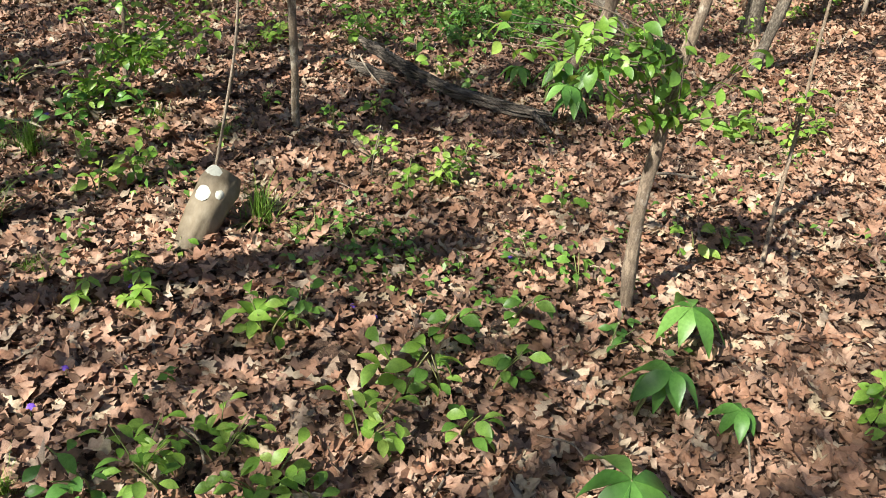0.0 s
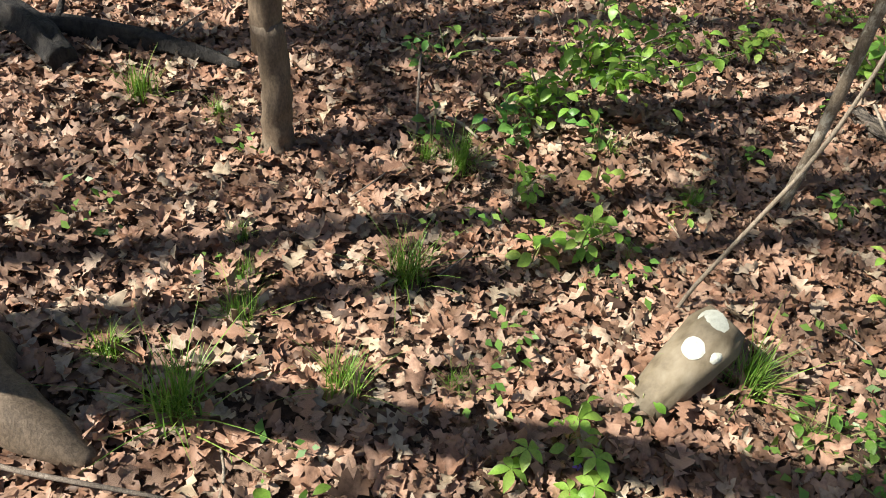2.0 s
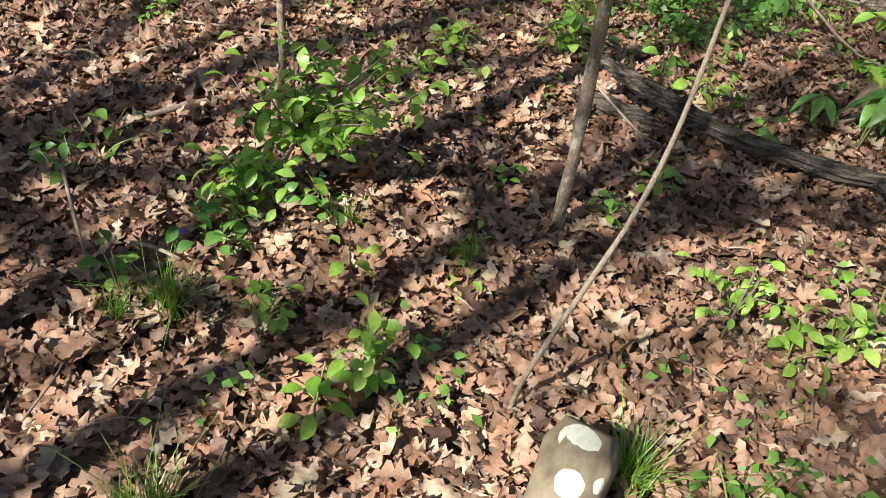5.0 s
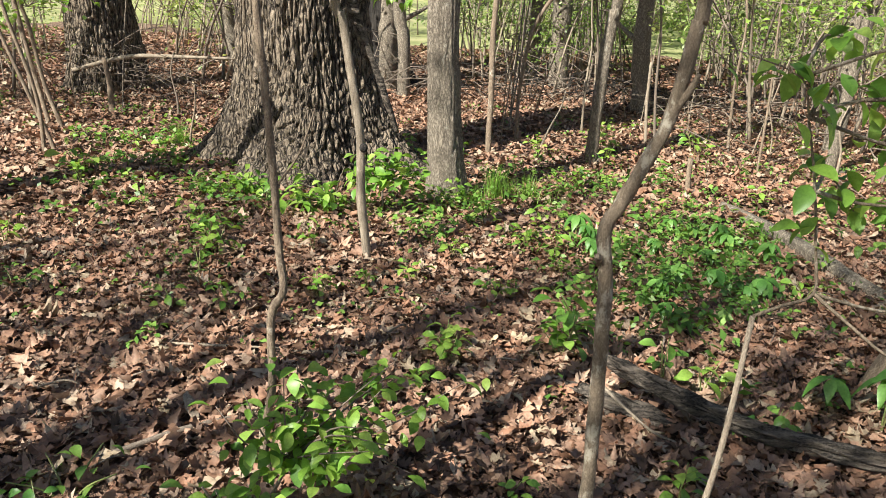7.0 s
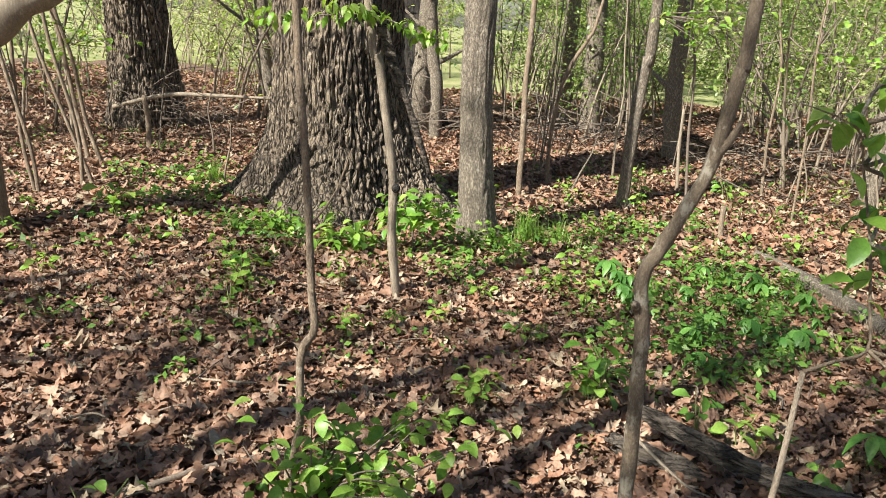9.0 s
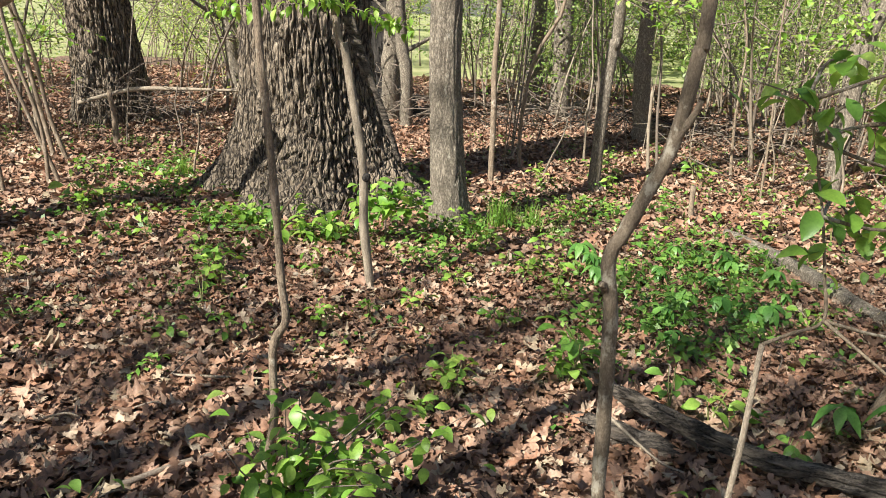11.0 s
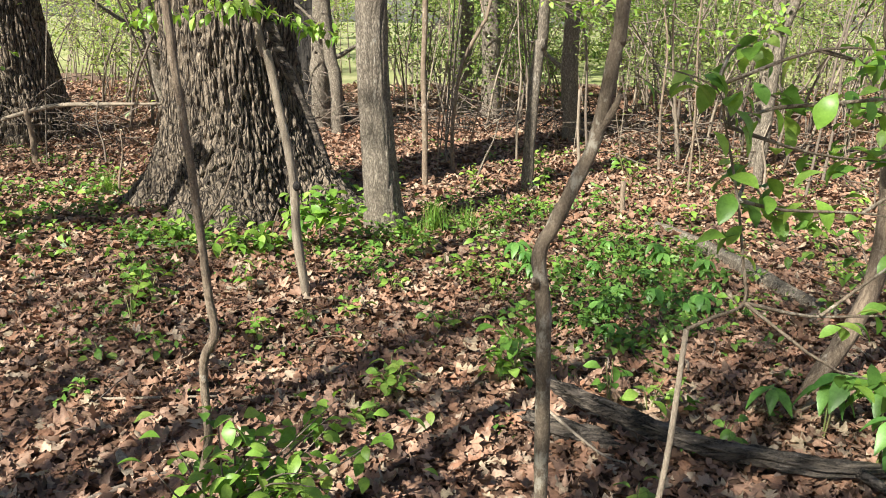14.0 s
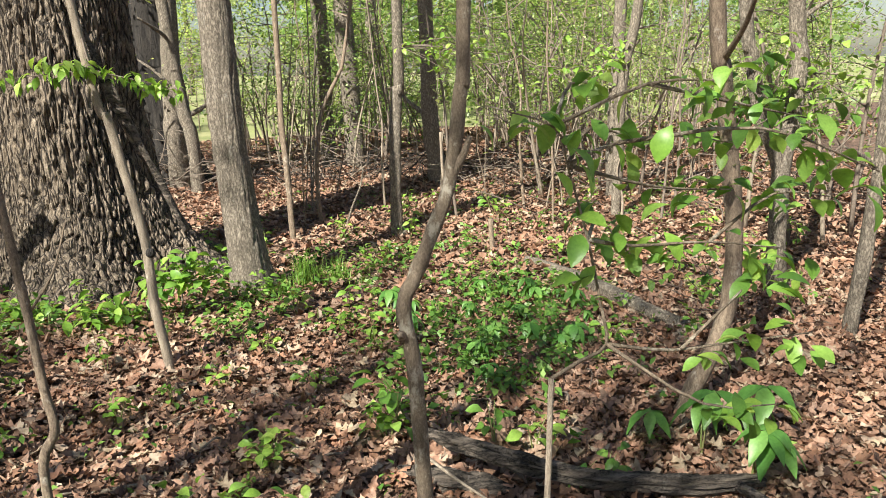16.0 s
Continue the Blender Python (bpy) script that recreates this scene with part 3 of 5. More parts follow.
for label, pts, r0, r1, mat, top in (
        ("thin upright pole tree in dappled light", [(-0.62, 9.05, 0.0), (-0.66, 9.05, 0.0), (-0.67, 9.05, 0.5), (-0.69, 9.05, 1.06), (-0.68, 9.05, 1.63)], 0.031, 0.023, M_STEM, 4.0),
        ("thin curved pole tree leaning over", [(-0.33, 9.78, 0.0), (-0.34, 9.78, 0.52), (-0.26, 9.78, 1.08), (-0.07, 9.78, 1.46), (-0.0, 9.78, 1.67)], 0.022, 0.016, M_STEM, 3.0),
        ("pale grey tree against the dark trunk", [(-1.84, 12.8, 0.0), (-1.86, 12.8, 0.74), (-1.81, 12.8, 1.62)], 0.14, 0.11, M_BARK, 6.0),
        ("slim grey tree standing in the far brush", [(-1.6, 12.3, 0.0), (-1.62, 12.3, 0.78), (-1.71, 12.3, 1.35)], 0.09, 0.07, M_BARK, 5.0),
        ("grey tree with a flared base in the brush", [(1.41, 11.77, 0.0), (1.4, 11.77, 0.3), (1.34, 11.77, 0.74), (1.32, 11.77, 1.75)], 0.14, 0.09, M_BARK, 6.0),
        ("dark grey tree deep in the thicket", [(0.76, 14.0, 0.0), (0.7, 14.0, -0.01), (0.63, 14.0, 1.74)], 0.16, 0.13, M_BARK, 6.0),
        ("dark grey tree deep in the thicket", [(0.4, 15.0, 0.0), (0.38, 15.0, -0.06), (0.38, 15.0, 1.74)], 0.14, 0.12, M_BARK, 6.0),
        ("pale dead stick standing upright", [(1.03, 9.92, 0.0), (0.99, 9.92, 0.44), (0.98, 9.92, 0.84)], 0.02, 0.014, M_PALE, None),
        ("short broken stub of a sapling", [(0.92, 7.95, 0.0), (0.88, 7.95, -0.0), (0.86, 7.95, 0.29)], 0.025, 0.02, M_STEM, None),
        ("pale grey tree leaning in the brush", [(2.95, 9.89, 0.0), (2.95, 9.89, 0.0), (2.95, 9.89, 0.59), (2.96, 9.89, 1.26), (2.99, 9.89, 1.8)], 0.085, 0.065, M_BARK, 5.0),
        ("grey leaning tree behind the oak", [(-3.84, 12.7, 0.0), (-3.97, 12.7, 0.8), (-4.03, 12.7, 1.52)], 0.1, 0.08, M_BARK, 5.0),
        ("short thin dead sapling among twigs", [(-4.59, 10.2, 0.0), (-4.6, 10.2, 0.3), (-4.63, 10.2, 0.57)], 0.04, 0.025, M_STEM, None),
        ("bare whip-thin young stem in the brush", [(-4.72, 9.3, 0.0), (-4.84, 9.3, 0.44), (-4.92, 9.3, 0.96), (-5.07, 9.3, 1.45)], 0.025, 0.015, M_STEM, 2.6),
        ("bare whip-thin young stem in the brush", [(-4.83, 9.3, 0.0), (-4.95, 9.3, 0.7), (-5.02, 9.3, 1.15), (-5.09, 9.3, 1.45)], 0.025, 0.015, M_STEM, 2.6),
        ("leaning brown tree behind the fallen log", [(0.72, 4.84, 0.0), (0.75, 4.84, 0.1), (0.82, 4.84, 0.23), (0.91, 4.84, 0.47), (0.92, 4.84, 0.78), (0.87, 4.84, 1.16), (0.82, 4.84, 1.48), (0.78, 4.84, 1.74)], 0.042, 0.032, M_STEM, 4.0),
        ("twisted tree with peeling mottled bark", [(2.2, 6.2, 0.0), (2.21, 6.2, 0.46), (2.2, 6.2, 0.82), (2.03, 6.2, 1.18), (1.95, 6.2, 1.52), (1.88, 6.2, 1.85)], 0.06, 0.034, M_BARK, 4.0),
        ("twisted tree with peeling mottled bark", [(2.3, 6.25, 0.0), (2.24, 6.2, 0.15), (2.21, 6.2, 0.71), (2.26, 6.2, 1.1), (2.29, 6.2, 1.51), (2.24, 6.2, 1.84)], 0.07, 0.045, M_BARK, 4.0),
        ("leaning young tree in the sun", [(2.03, 5.33, 0.0), (2.02, 5.33, -0.0), (2.08, 5.33, 0.48), (2.11, 5.33, 0.84), (2.13, 5.33, 1.08)], 0.045, 0.035, M_BARK, 4.0),
        ("pale slim tree in the thicket", [(2.61, 9.0, 0.0), (2.54, 9.0, -0.11), (2.55, 9.0, 0.8), (2.59, 9.0, 1.44), (2.72, 9.0, 2.07)], 0.06, 0.045, M_BARK, 5.0)):
    pole(label, pts, r0, r1, mat, "tree" if r0 > 0.07 else "sapling", "tree" if r0 > 0.07 else "sapling", top, 9, "slim trees of the wood", twigs=3 if top else 0)

rngs = random.Random(77)
for i in range(38):
    y = rngs.uniform(8.4, 14.5)
    x = rngs.uniform(-0.9, 0.62 * y - 1.5) if i > 8 else rngs.uniform(-6.5, -3.2)
    if abs(x + 1.0) < 0.5 or (abs(x + 5.3) < 0.8 and y > 10):
        continue
    h, dx = rngs.uniform(0.5, 2.2), rngs.uniform(-0.25, 0.25)
    pole(rngs.choice(("thin pale stem of a young tree in the brush", "thin brown stem of a young tree in the brush")), [(x, y, 0), (x + dx * 0.3, y, h * 0.35), (x + dx * 0.5 + rngs.uniform(-0.06, 0.06), y, h * 0.7), (x + dx, y, h)],
         rngs.uniform(0.008, 0.02), 0.006, rngs.choice((M_TWIG, M_PALE, M_STEM, M_BARK)), top=h + 1.0 if h > 1.2 else None, sides=6, group="slim trees of the wood")

for i in range(60):
    y = rngs.uniform(9.3, 15.5)
    x = rngs.uniform(-0.6, 0.5 * y - 0.6) if i > 18 else rngs.uniform(-7.0, -3.0)
    if abs(x + 5.3) < 0.7 and y > 10.5:
        continue
    h, dx = rngs.uniform(0.7, 2.6), rngs.gauss(0, 0.28)
    pole(rngs.choice(("whip-thin grey stem in the far brush", "whip-thin pale stem in the far brush")), [(x, y, 0), (x + dx * 0.25, y, h * 0.3), (x + dx * 0.5 + rngs.uniform(-0.09, 0.09), y, h * 0.65), (x + dx, y, h)],
         rngs.uniform(0.006, 0.013), 0.004, rngs.choice((M_TWIG, M_PALE, M_STEM, M_PALE)), top=h + 1.2 if h > 1.5 else None, sides=5, group="slim trees of the wood")

# unseen trees added outside the walk, their crowns placed to dapple the ground
rngc = random.Random(8)
SHADE = [(-5.3, -4.6), (-9.3, 0.3), (-12.1, 4.7), (-11.3, -4.7), (-12.0, 8.9), (-5.9, -4.4), (-6.8, -0.3)]
shade = thing("tree", "unseen tall leafy tree with a thin spring crown, added for shade", "tree", pose(*SHADE[0], 0), "tall trees of the wood")
part("trunk", tube_mesh("trunk", [(0, 0, -0.1), (0.05, 0, 2.5), (-0.05, 0.1, 6.0), (0, 0, 8.6)], [0.16, 0.12, 0.09, 0.04], M_BARK, 12), shade)
for v, f in limbs(rngc, (0, 0, 5.2), (0, 0, 7.0), (2.7, 2.7, 1.6), 7, 0.06):
    part("limb", mesh_of("limb", v, f, M_BARK, True), shade)
part("crown", leafy_mesh("crown", crown_spots(rngc, (0, 0, 7.2), (2.9, 2.9, 1.7), 50, 30), M_FOLIAGE, 31, (0.08, 0.14)), shade)
for i, (x, y) in enumerate(SHADE[1:]):
    copy_thing(shade, pose(x, y, 0, 0, 0, 57 * i + 40))
for x, y, wide in ((-5.1, -0.4, 0.5), (-4.4, -0.1, 0.46)):  # narrowed unseen trees, added to shade the ground by the log
    copy_thing(shade, pose(x, y, 0, 0, 0, 100 * wide) @ Matrix.Diagonal((wide, wide, 1, 1)))

# ---- thicket ----
def understory(seed, height, spread, leaves, mat):
    rng = random.Random(seed)
    ob = thing("understory_shrub", "tangled thin-stemmed shrub with fresh spring leaves", "shrub", pose(0, 0, 0), "shrubs of the thicket")
    pieces, spots = [], []
    for i in range(4):
        a = rng.uniform(0, 6.283)
        x, y = rng.uniform(-0.5, 0.5), rng.uniform(-0.5, 0.5)
        h = height * rng.uniform(0.5, 1.0)
        q = spread * rng.uniform(0.2, 1.0)
        pts = [(x, y, -0.05), (x + q * 0.2 * math.cos(a), y + q * 0.2 * math.sin(a), h * 0.35), (x + q * 0.6 * math.cos(a + 0.3), y + q * 0.6 * math.sin(a + 0.3), h * 0.75), (x + q * math.cos(a + 0.5), y + q * math.sin(a + 0.5), h)]
        part("stem", tube_mesh("stem", pts, [0.02, 0.014, 0.009, 0.003], M_PALE if i % 2 else M_TWIG, 5, 3, 0.1, i), ob)
        for k in range(7):
            j = rng.randint(1, 3)
            b = pts[j]
            e = (b[0] + rng.uniform(-0.7, 0.7), b[1] + rng.uniform(-0.7, 0.7), b[2] + rng.uniform(-0.2, 0.6))
            pieces.append(tube([b, tuple((p + r) / 2 + rng.uniform(-0.08, 0.08) for p, r in zip(b, e)), e], [0.007, 0.005, 0.002], 4, 2))
            spots.append((e, (0.2, 0.2, 0.1), leaves // 28))
    v, f = join(pieces)
    tagged(part("twig_tangle", mesh_of("twig_tangle", v, f, M_TWIG, True), ob), kind="stuff")
    part("crown", leafy_mesh("crown", spots, mat, seed, (0.035, 0.075)), ob)
    return ob


rngt = random.Random(17)
SHRUBS = [understory(40 + i, (2.2, 3.0, 3.6, 2.6)[i], (1.0, 1.3, 1.2, 1.6)[i], (700, 1150, 1300, 420)[i], (M_FOLIAGE, M_FOLIAGE_DEEP, M_FOLIAGE_DEEP, M_FOLIAGE)[i]) for i in range(4)]
SPOTS = []
for i in range(135):
    y = 11.8 + 15.0 * rngt.random() ** 1.1
    x = -1.0 + (y * 0.75) * rngt.uniform(-1, 1)
    if (abs(x + 5.3) < 1.2 and y < 12.6) or (-3.5 < x < 3.5 and y < 13.8):
        continue
    if abs(x + 1.2) < 0.06 * y and y < 22 and rngt.random() < 0.6:
        continue
    SPOTS.append((x, y))
SPOTS += [(3.6, 7.6), (4.4, 8.6), (3.4, 10.2), (4.9, 6.4), (-6.8, 9.6), (-6.0, 10.4), (-3.4, 12.6), (2.6, 10.9), (0.9, 13.3)] + [(rngt.uniform(-0.8, 6.0), rngt.uniform(14.5, 19.5)) for _ in range(20)]
for i, (x, y) in enumerate(SPOTS):
    m = pose(x, y, 0, 0, 0, rngt.uniform(0, 360)) @ Matrix.Scale(rngt.uniform(0.8, 1.25), 4)
    if i < 4:
        SHRUBS[i].matrix_basis = m
    else:
        copy_thing(SHRUBS[i % 4 if x > -1 else (0, 3, 1, 3)[i % 4]], m)

far = thing("tree", "leafy tree at the far edge of the wood", "tree", pose(-9, 26, 0), "far trees")
part("trunk", tube_mesh("trunk", [(0, 0, -0.1), (0.1, 0, 2.5), (0, 0.1, 7.0)], [0.2, 0.16, 0.08], M_BARK, 10), far)
part("crown", leafy_mesh("crown", crown_spots(rngt, (0, 0, 4.6), (3.0, 3.0, 4.4), 110, 22), M_FOLIAGE, 51, (0.14, 0.26)), far)
far_deep = thing("tree", "dark green leafy tree at the far edge of the wood", "tree", pose(7, 27, 0), "far trees")
part("trunk", tube_mesh("trunk", [(0, 0, -0.1), (-0.1, 0, 2.5), (0.1, 0.1, 7.0)], [0.2, 0.16, 0.08], M_BARK, 10), far_deep)
part("crown", leafy_mesh("crown", crown_spots(rngt, (0, 0, 4.4), (3.0, 3.0, 4.3), 120, 24), M_FOLIAGE_DEEP, 52, (0.14, 0.26)), far_deep)
for i in range(16):
    y = rngt.uniform(21, 40)
    copy_thing(far_deep, pose(rngt.uniform(0.04, 0.75) * y, y, 0, 0, 0, rngt.uniform(0, 360)) @ Matrix.Scale(rngt.uniform(0.6, 1.0), 4))
for i in range(34):
    y = rngt.uniform(26, 62)
    x = rngt.uniform(-0.85, 0.85) * y
    if abs(x + 1.2) < 1.6 and y < 45:
        continue
    copy_thing(far, pose(x, y, 0, 0, 0, rngt.uniform(0, 360)) @ Matrix.Scale(rngt.uniform(0.7, 1.15), 4))


def brush(label, centre, size, count, seed, mat):
    rng = random.Random(seed)
    pieces = []
    for i in range(count):
        c = [centre[k] + rng.gauss(0, size[k] * 0.5) for k in range(2)]
        a, ln = rng.uniform(0, 6.283), rng.uniform(0.2, 0.9)
        rise = rng.uniform(-0.05, 0.5) * ln
        z = abs(rng.gauss(0, size[2] * 0.5)) + 0.02
        d = (math.cos(a) * ln, math.sin(a) * ln)
        pts = [(c[0], c[1], z), (c[0] + d[0] * 0.5 + rng.uniform(-0.16, 0.16), c[1] + d[1] * 0.5 + rng.uniform(-0.16, 0.16), z + rise * 0.6 + rng.uniform(0, 0.12)), (c[0] + d[0], c[1] + d[1], max(0.02, z + rise))]
        r = rng.uniform(0.003, 0.009)
        pieces.append(tube(pts, [r, r * 0.8, r * 0.4], 4, 2))
    v, f = join(pieces)
    return tagged(new("brush_pile", mesh_of("brush_pile", v, f, mat, True)), label, "brush pile", kind="stuff")


brush("grey tangle of dead twigs at the foot of the old oak", (-4.6, 11.2), (1.0, 0.6, 0.5), 70, 61, M_TWIG)
brush("grey dead brush between the saplings", (0.6, 12.6), (1.8, 1.2, 0.4), 130, 62, M_TWIG)
brush("grey dead brush between the saplings", (2.6, 10.8), (1.6, 1.4, 0.5), 70, 63, M_TWIG)
brush("grey dead brush behind the oak", (-1.7, 12.8), (0.8, 0.8, 0.5), 90, 64, M_TWIG)
brush("thin upright dead stalks at the edge of the wood", (3.8, 8.6), (1.6, 1.4, 0.7), 80, 65, M_TWIG)

# the far shadow band is put into these branches' near-black colour
brush("fallen branches on the far floor, shadow put into their dark colour", (0.9, 12.9), (2.6, 1.3, 0.2), 150, 66, M_DARK_SHADED_BARK)
brush("bleached dead branches lying in the far brush", (1.8, 11.8), (2.2, 1.0, 0.2), 34, 67, M_PALE)

# ---- fallen wood ----
def rough_log(name, axis, radii, mat, seed, ridge=0.5, sides=28, steps=14):
    """A rotting trunk: split, ridged lengthwise, worn through in places."""
    line, rad = smooth_line(axis, radii, steps)
    verts, faces = [], []
    n = len(line)
    for i, (c, r) in enumerate(zip(line, rad)):
        d = Vector(line[min(i + 1, n - 1)]) - Vector(line[max(i - 1, 0)])
        d.normalize()
        side = Vector((0, 0, 1)).cross(d).normalized()
        up = d.cross(side)
        for k in range(sides):
            a = 2 * math.pi * k / sides
            ca, sa = math.cos(a), math.sin(a)
            g = noise.noise((ca * 2.6 + seed, sa * 2.6, i * 0.09))
            h = noise.noise((ca * 6 + seed, sa * 6, i * 0.16 + 5))
            q = r * (1 + ridge * min(g, 0.15) * 1.5 + ridge * 0.4 * h)
            verts.append(Vector(c) + side * (q * ca) + up * (q * sa))
    for i in range(n - 1):
        for k in range(sides):
            k2 = (k + 1) % sides
            faces.append((i * sides + k, i * sides + k2, (i + 1) * sides + k2, (i + 1) * sides + k))
    for base, order in ((0, -1), ((n - 1) * sides, 1)):
        verts.append(Vector(line[0 if base == 0 else -1]))
        o = len(verts) - 1
        for k in range(sides):
            k2 = (k + 1) % sides
            faces.append((base + k2, base + k, o) if order < 0 else (base + k, base + k2, o))
    return mesh_of(name, verts, faces, mat, True)


log = thing("fallen_log", "rotting grey fallen log, split and hollow, lying in leaves", "log", pose(0, 0, 0))
part("trunk", rough_log("trunk", [(-0.52, 4.57, 0.235), (-0.44, 4.52, 0.21), (-0.28, 4.44, 0.16), (-0.05, 4.34, 0.1), (0.25, 4.26, 0.055), (0.45, 4.22, 0.04), (0.64, 4.2, 0.03)],
                        [0.01, 0.027, 0.03, 0.031, 0.03, 0.028, 0.02], M_ROT, 1.0, 0.9, 36), log)
part("split_slab", rough_log("split_slab", [(-0.62, 4.62, 0.06), (-0.5, 4.52, 0.07), (-0.34, 4.44, 0.04), (-0.14, 4.36, 0.0)], [0.02, 0.045, 0.04, 0.015], M_ROT, 4.0, 1.0, 36), log, "dark crumbling underside slab")
part("branch_stub", tube_mesh("branch_stub", [(0.5, 4.16, 0.06), (0.56, 4.08, 0.035), (0.6, 4.02, 0.02)], [0.02, 0.014, 0.008], M_ROT, 8), log)

log_b = thing("fallen_log", "thin weathered fallen branch lying in sunlit leaves", "log", pose(0, 0, 0))
part("trunk", rough_log("trunk", [(0.98, 7.45, 0.05), (1.05, 7.1, 0.06), (1.14, 6.6, 0.06), (1.2, 6.1, 0.05), (1.3, 5.6, 0.03)], [0.035, 0.045, 0.05, 0.05, 0.04], M_BARK, 7.0, 0.3, 16), log_b)

log_c = thing("fallen_log", "dark rotten end of a log in shadow", "log", pose(0, 0, 0))
part("trunk", rough_log("trunk", [(-3.34, 2.82, 0.05), (-3.6, 2.9, 0.06), (-4.0, 2.95, 0.05)], [0.06, 0.07, 0.07], M_DARK_SHADED_BARK, 9.0, 0.4, 16), log_c)

log_d = thing("fallen_log", "long dark fallen branch sunk in the litter", "log", pose(0, 0, 0))
part("trunk", rough_log("trunk", [(-4.1, 2.7, 0.05), (-3.76, 2.87, 0.05), (-3.4, 3.07, 0.05), (-3.07, 3.2, 0.03), (-2.85, 3.27, 0.01)], [0.05, 0.05, 0.045, 0.035, 0.015], M_DARK_SHADED_BARK, 15.0, 0.4, 18), log_d)
part("branch_stub", tube_mesh("branch_stub", [(-3.55, 2.98, 0.07), (-3.6, 3.06, 0.12), (-3.64, 3.12, 0.16)], [0.016, 0.012, 0.006], M_DARK_SHADED_BARK, 8), log_d)


def stub_material():
    m, nt, bsdf = material("weathered_stub", 0.75)
    vec = coords(nt)
    base = ramp(nt, noise_tex(nt, coords(nt, (1, 1, 0.5)), 16.0, 5.0), [(0.3, (0.085, 0.062, 0.036)), (0.5, (0.16, 0.125, 0.08)), (0.75, (0.24, 0.2, 0.14))])
    nt.links.new(base, bsdf.inputs["Base Color"])
    bump(nt, bsdf, noise_tex(nt, vec, 60.0, 5.0), 0.4, 0.004)
    return m


def lichen_material():
    m, nt, bsdf = material("pale_lichen", 0.9)
    vec = coords(nt)
    nt.links.new(ramp(nt, noise_tex(nt, vec, 70.0, 4.0), [(0.3, (0.36, 0.36, 0.3)), (0.7, (0.52, 0.52, 0.45))]), bsdf.inputs["Base Color"])
    bump(nt, bsdf, noise_tex(nt, vec, 150.0, 3.0), 0.5, 0.003)
    return m


def wood_stub():
    m_stub, m_lichen = stub_material(), lichen_material()
    ob = thing("wood_stub", "short leaning weathered wood stub with pale lichen patches", "stump", pose(0, 0, 0))
    axis = [(-0.88, 2.52, -0.05), (-0.855, 2.57, 0.03), (-0.815, 2.655, 0.13), (-0.775, 2.735, 0.22), (-0.755, 2.775, 0.262)]
    radii = [0.045, 0.055, 0.071, 0.077, 0.06]
    part("body", rough_log("body", axis, radii, m_stub, 2.0, 0.16, 30, 9), ob)
    for k, (u, a, w, h) in enumerate(((3.5, 85, 0.05, 0.035), (2.6, 95, 0.03, 0.03), (2.75, 140, 0.016, 0.018))):
        i = int(u)
        t = u - i
        c = Vector(axis[i]) * (1 - t) + Vector(axis[i + 1]) * t
        r = radii[i] * (1 - t) + radii[i + 1] * t
        d = (Vector(axis[4]) - Vector(axis[1])).normalized()
        side = Vector((0, 0, 1)).cross(d).normalized()
        up = d.cross(side)
        rng = random.Random(k)
        verts, faces = [], []
        for q in range(5):
            for j in range(16):
                b = 2 * math.pi * j / 16
                e = q / 4 * (1 + 0.18 * noise.noise((math.cos(b) * 2, math.sin(b) * 2, k * 3.0)))
                along, ang = h * e * math.sin(b), radians(a) + w * e * math.cos(b) / r
                rr = r * (1.0 - 3 * max(0, along) * (1 if u > 3 else 0)) + 0.007 - 0.004 * (q / 4) ** 2
                verts.append(c + d * along + side * (rr * math.cos(ang)) + up * (rr * math.sin(ang)))
        for q in range(4):
            for j in range(16):
                j2 = (j + 1) % 16
                faces.append((q * 16 + j, q * 16 + j2, (q + 1) * 16 + j2, (q + 1) * 16 + j))
        part("lichen_patch", mesh_of("lichen_patch", verts, faces, m_lichen, True), ob, "chalky pale grey patch")


wood_stub()

# tree whose root flare shows at the edge of the path
edge_tree = thing("tree", "smooth grey-brown tree with a rounded root flare", "tree", pose(0, 0, 0))
# upper trunk is unseen, bent to lay its shadow band on the litter
part("trunk", bark_trunk("trunk", [(-2.35, 1.64, -0.08), (-2.38, 1.64, 0.1), (-2.45, 1.5, 0.4), (-2.5, 1.15, 1.2), (-2.62, 0.1, 3.6)], [0.14, 0.11, 0.09, 0.08, 0.06], M_SMOOTH, 40, 60, 30.0, 0.004, 0.5, 3, 0.0), edge_tree)
part("root", tube_mesh("root", [(-2.3, 1.64, 0.09), (-2.16, 1.64, 0.06), (-2.04, 1.65, 0.035), (-1.94, 1.67, -0.01)], [0.09, 0.075, 0.055, 0.03], M_SMOOTH, 14), edge_tree)

left_tree = thing("tree", "smooth trunk with a thick dead limb arching over", "tree", pose(0, 0, 0))
part("trunk", tube_mesh("trunk", [(-4.42, 6.95, -0.05), (-4.42, 6.95, 0.2), (-4.42, 6.95, 0.6), (-4.42, 6.95, 1.2), (-4.46, 6.95, 3.5)], [0.18, 0.15, 0.13, 0.12, 0.1], M_STEM, 20), left_tree)
part("limb", tube_mesh("limb", [(-4.42, 6.9, 1.15), (-4.12, 6.8, 1.31), (-3.97, 6.8, 1.46), (-3.78, 6.8, 1.56), (-3.4, 6.8, 1.85)], [0.08, 0.1, 0.095, 0.09, 0.07], M_PALE, 14), left_tree, "bare pinkish-brown limb")
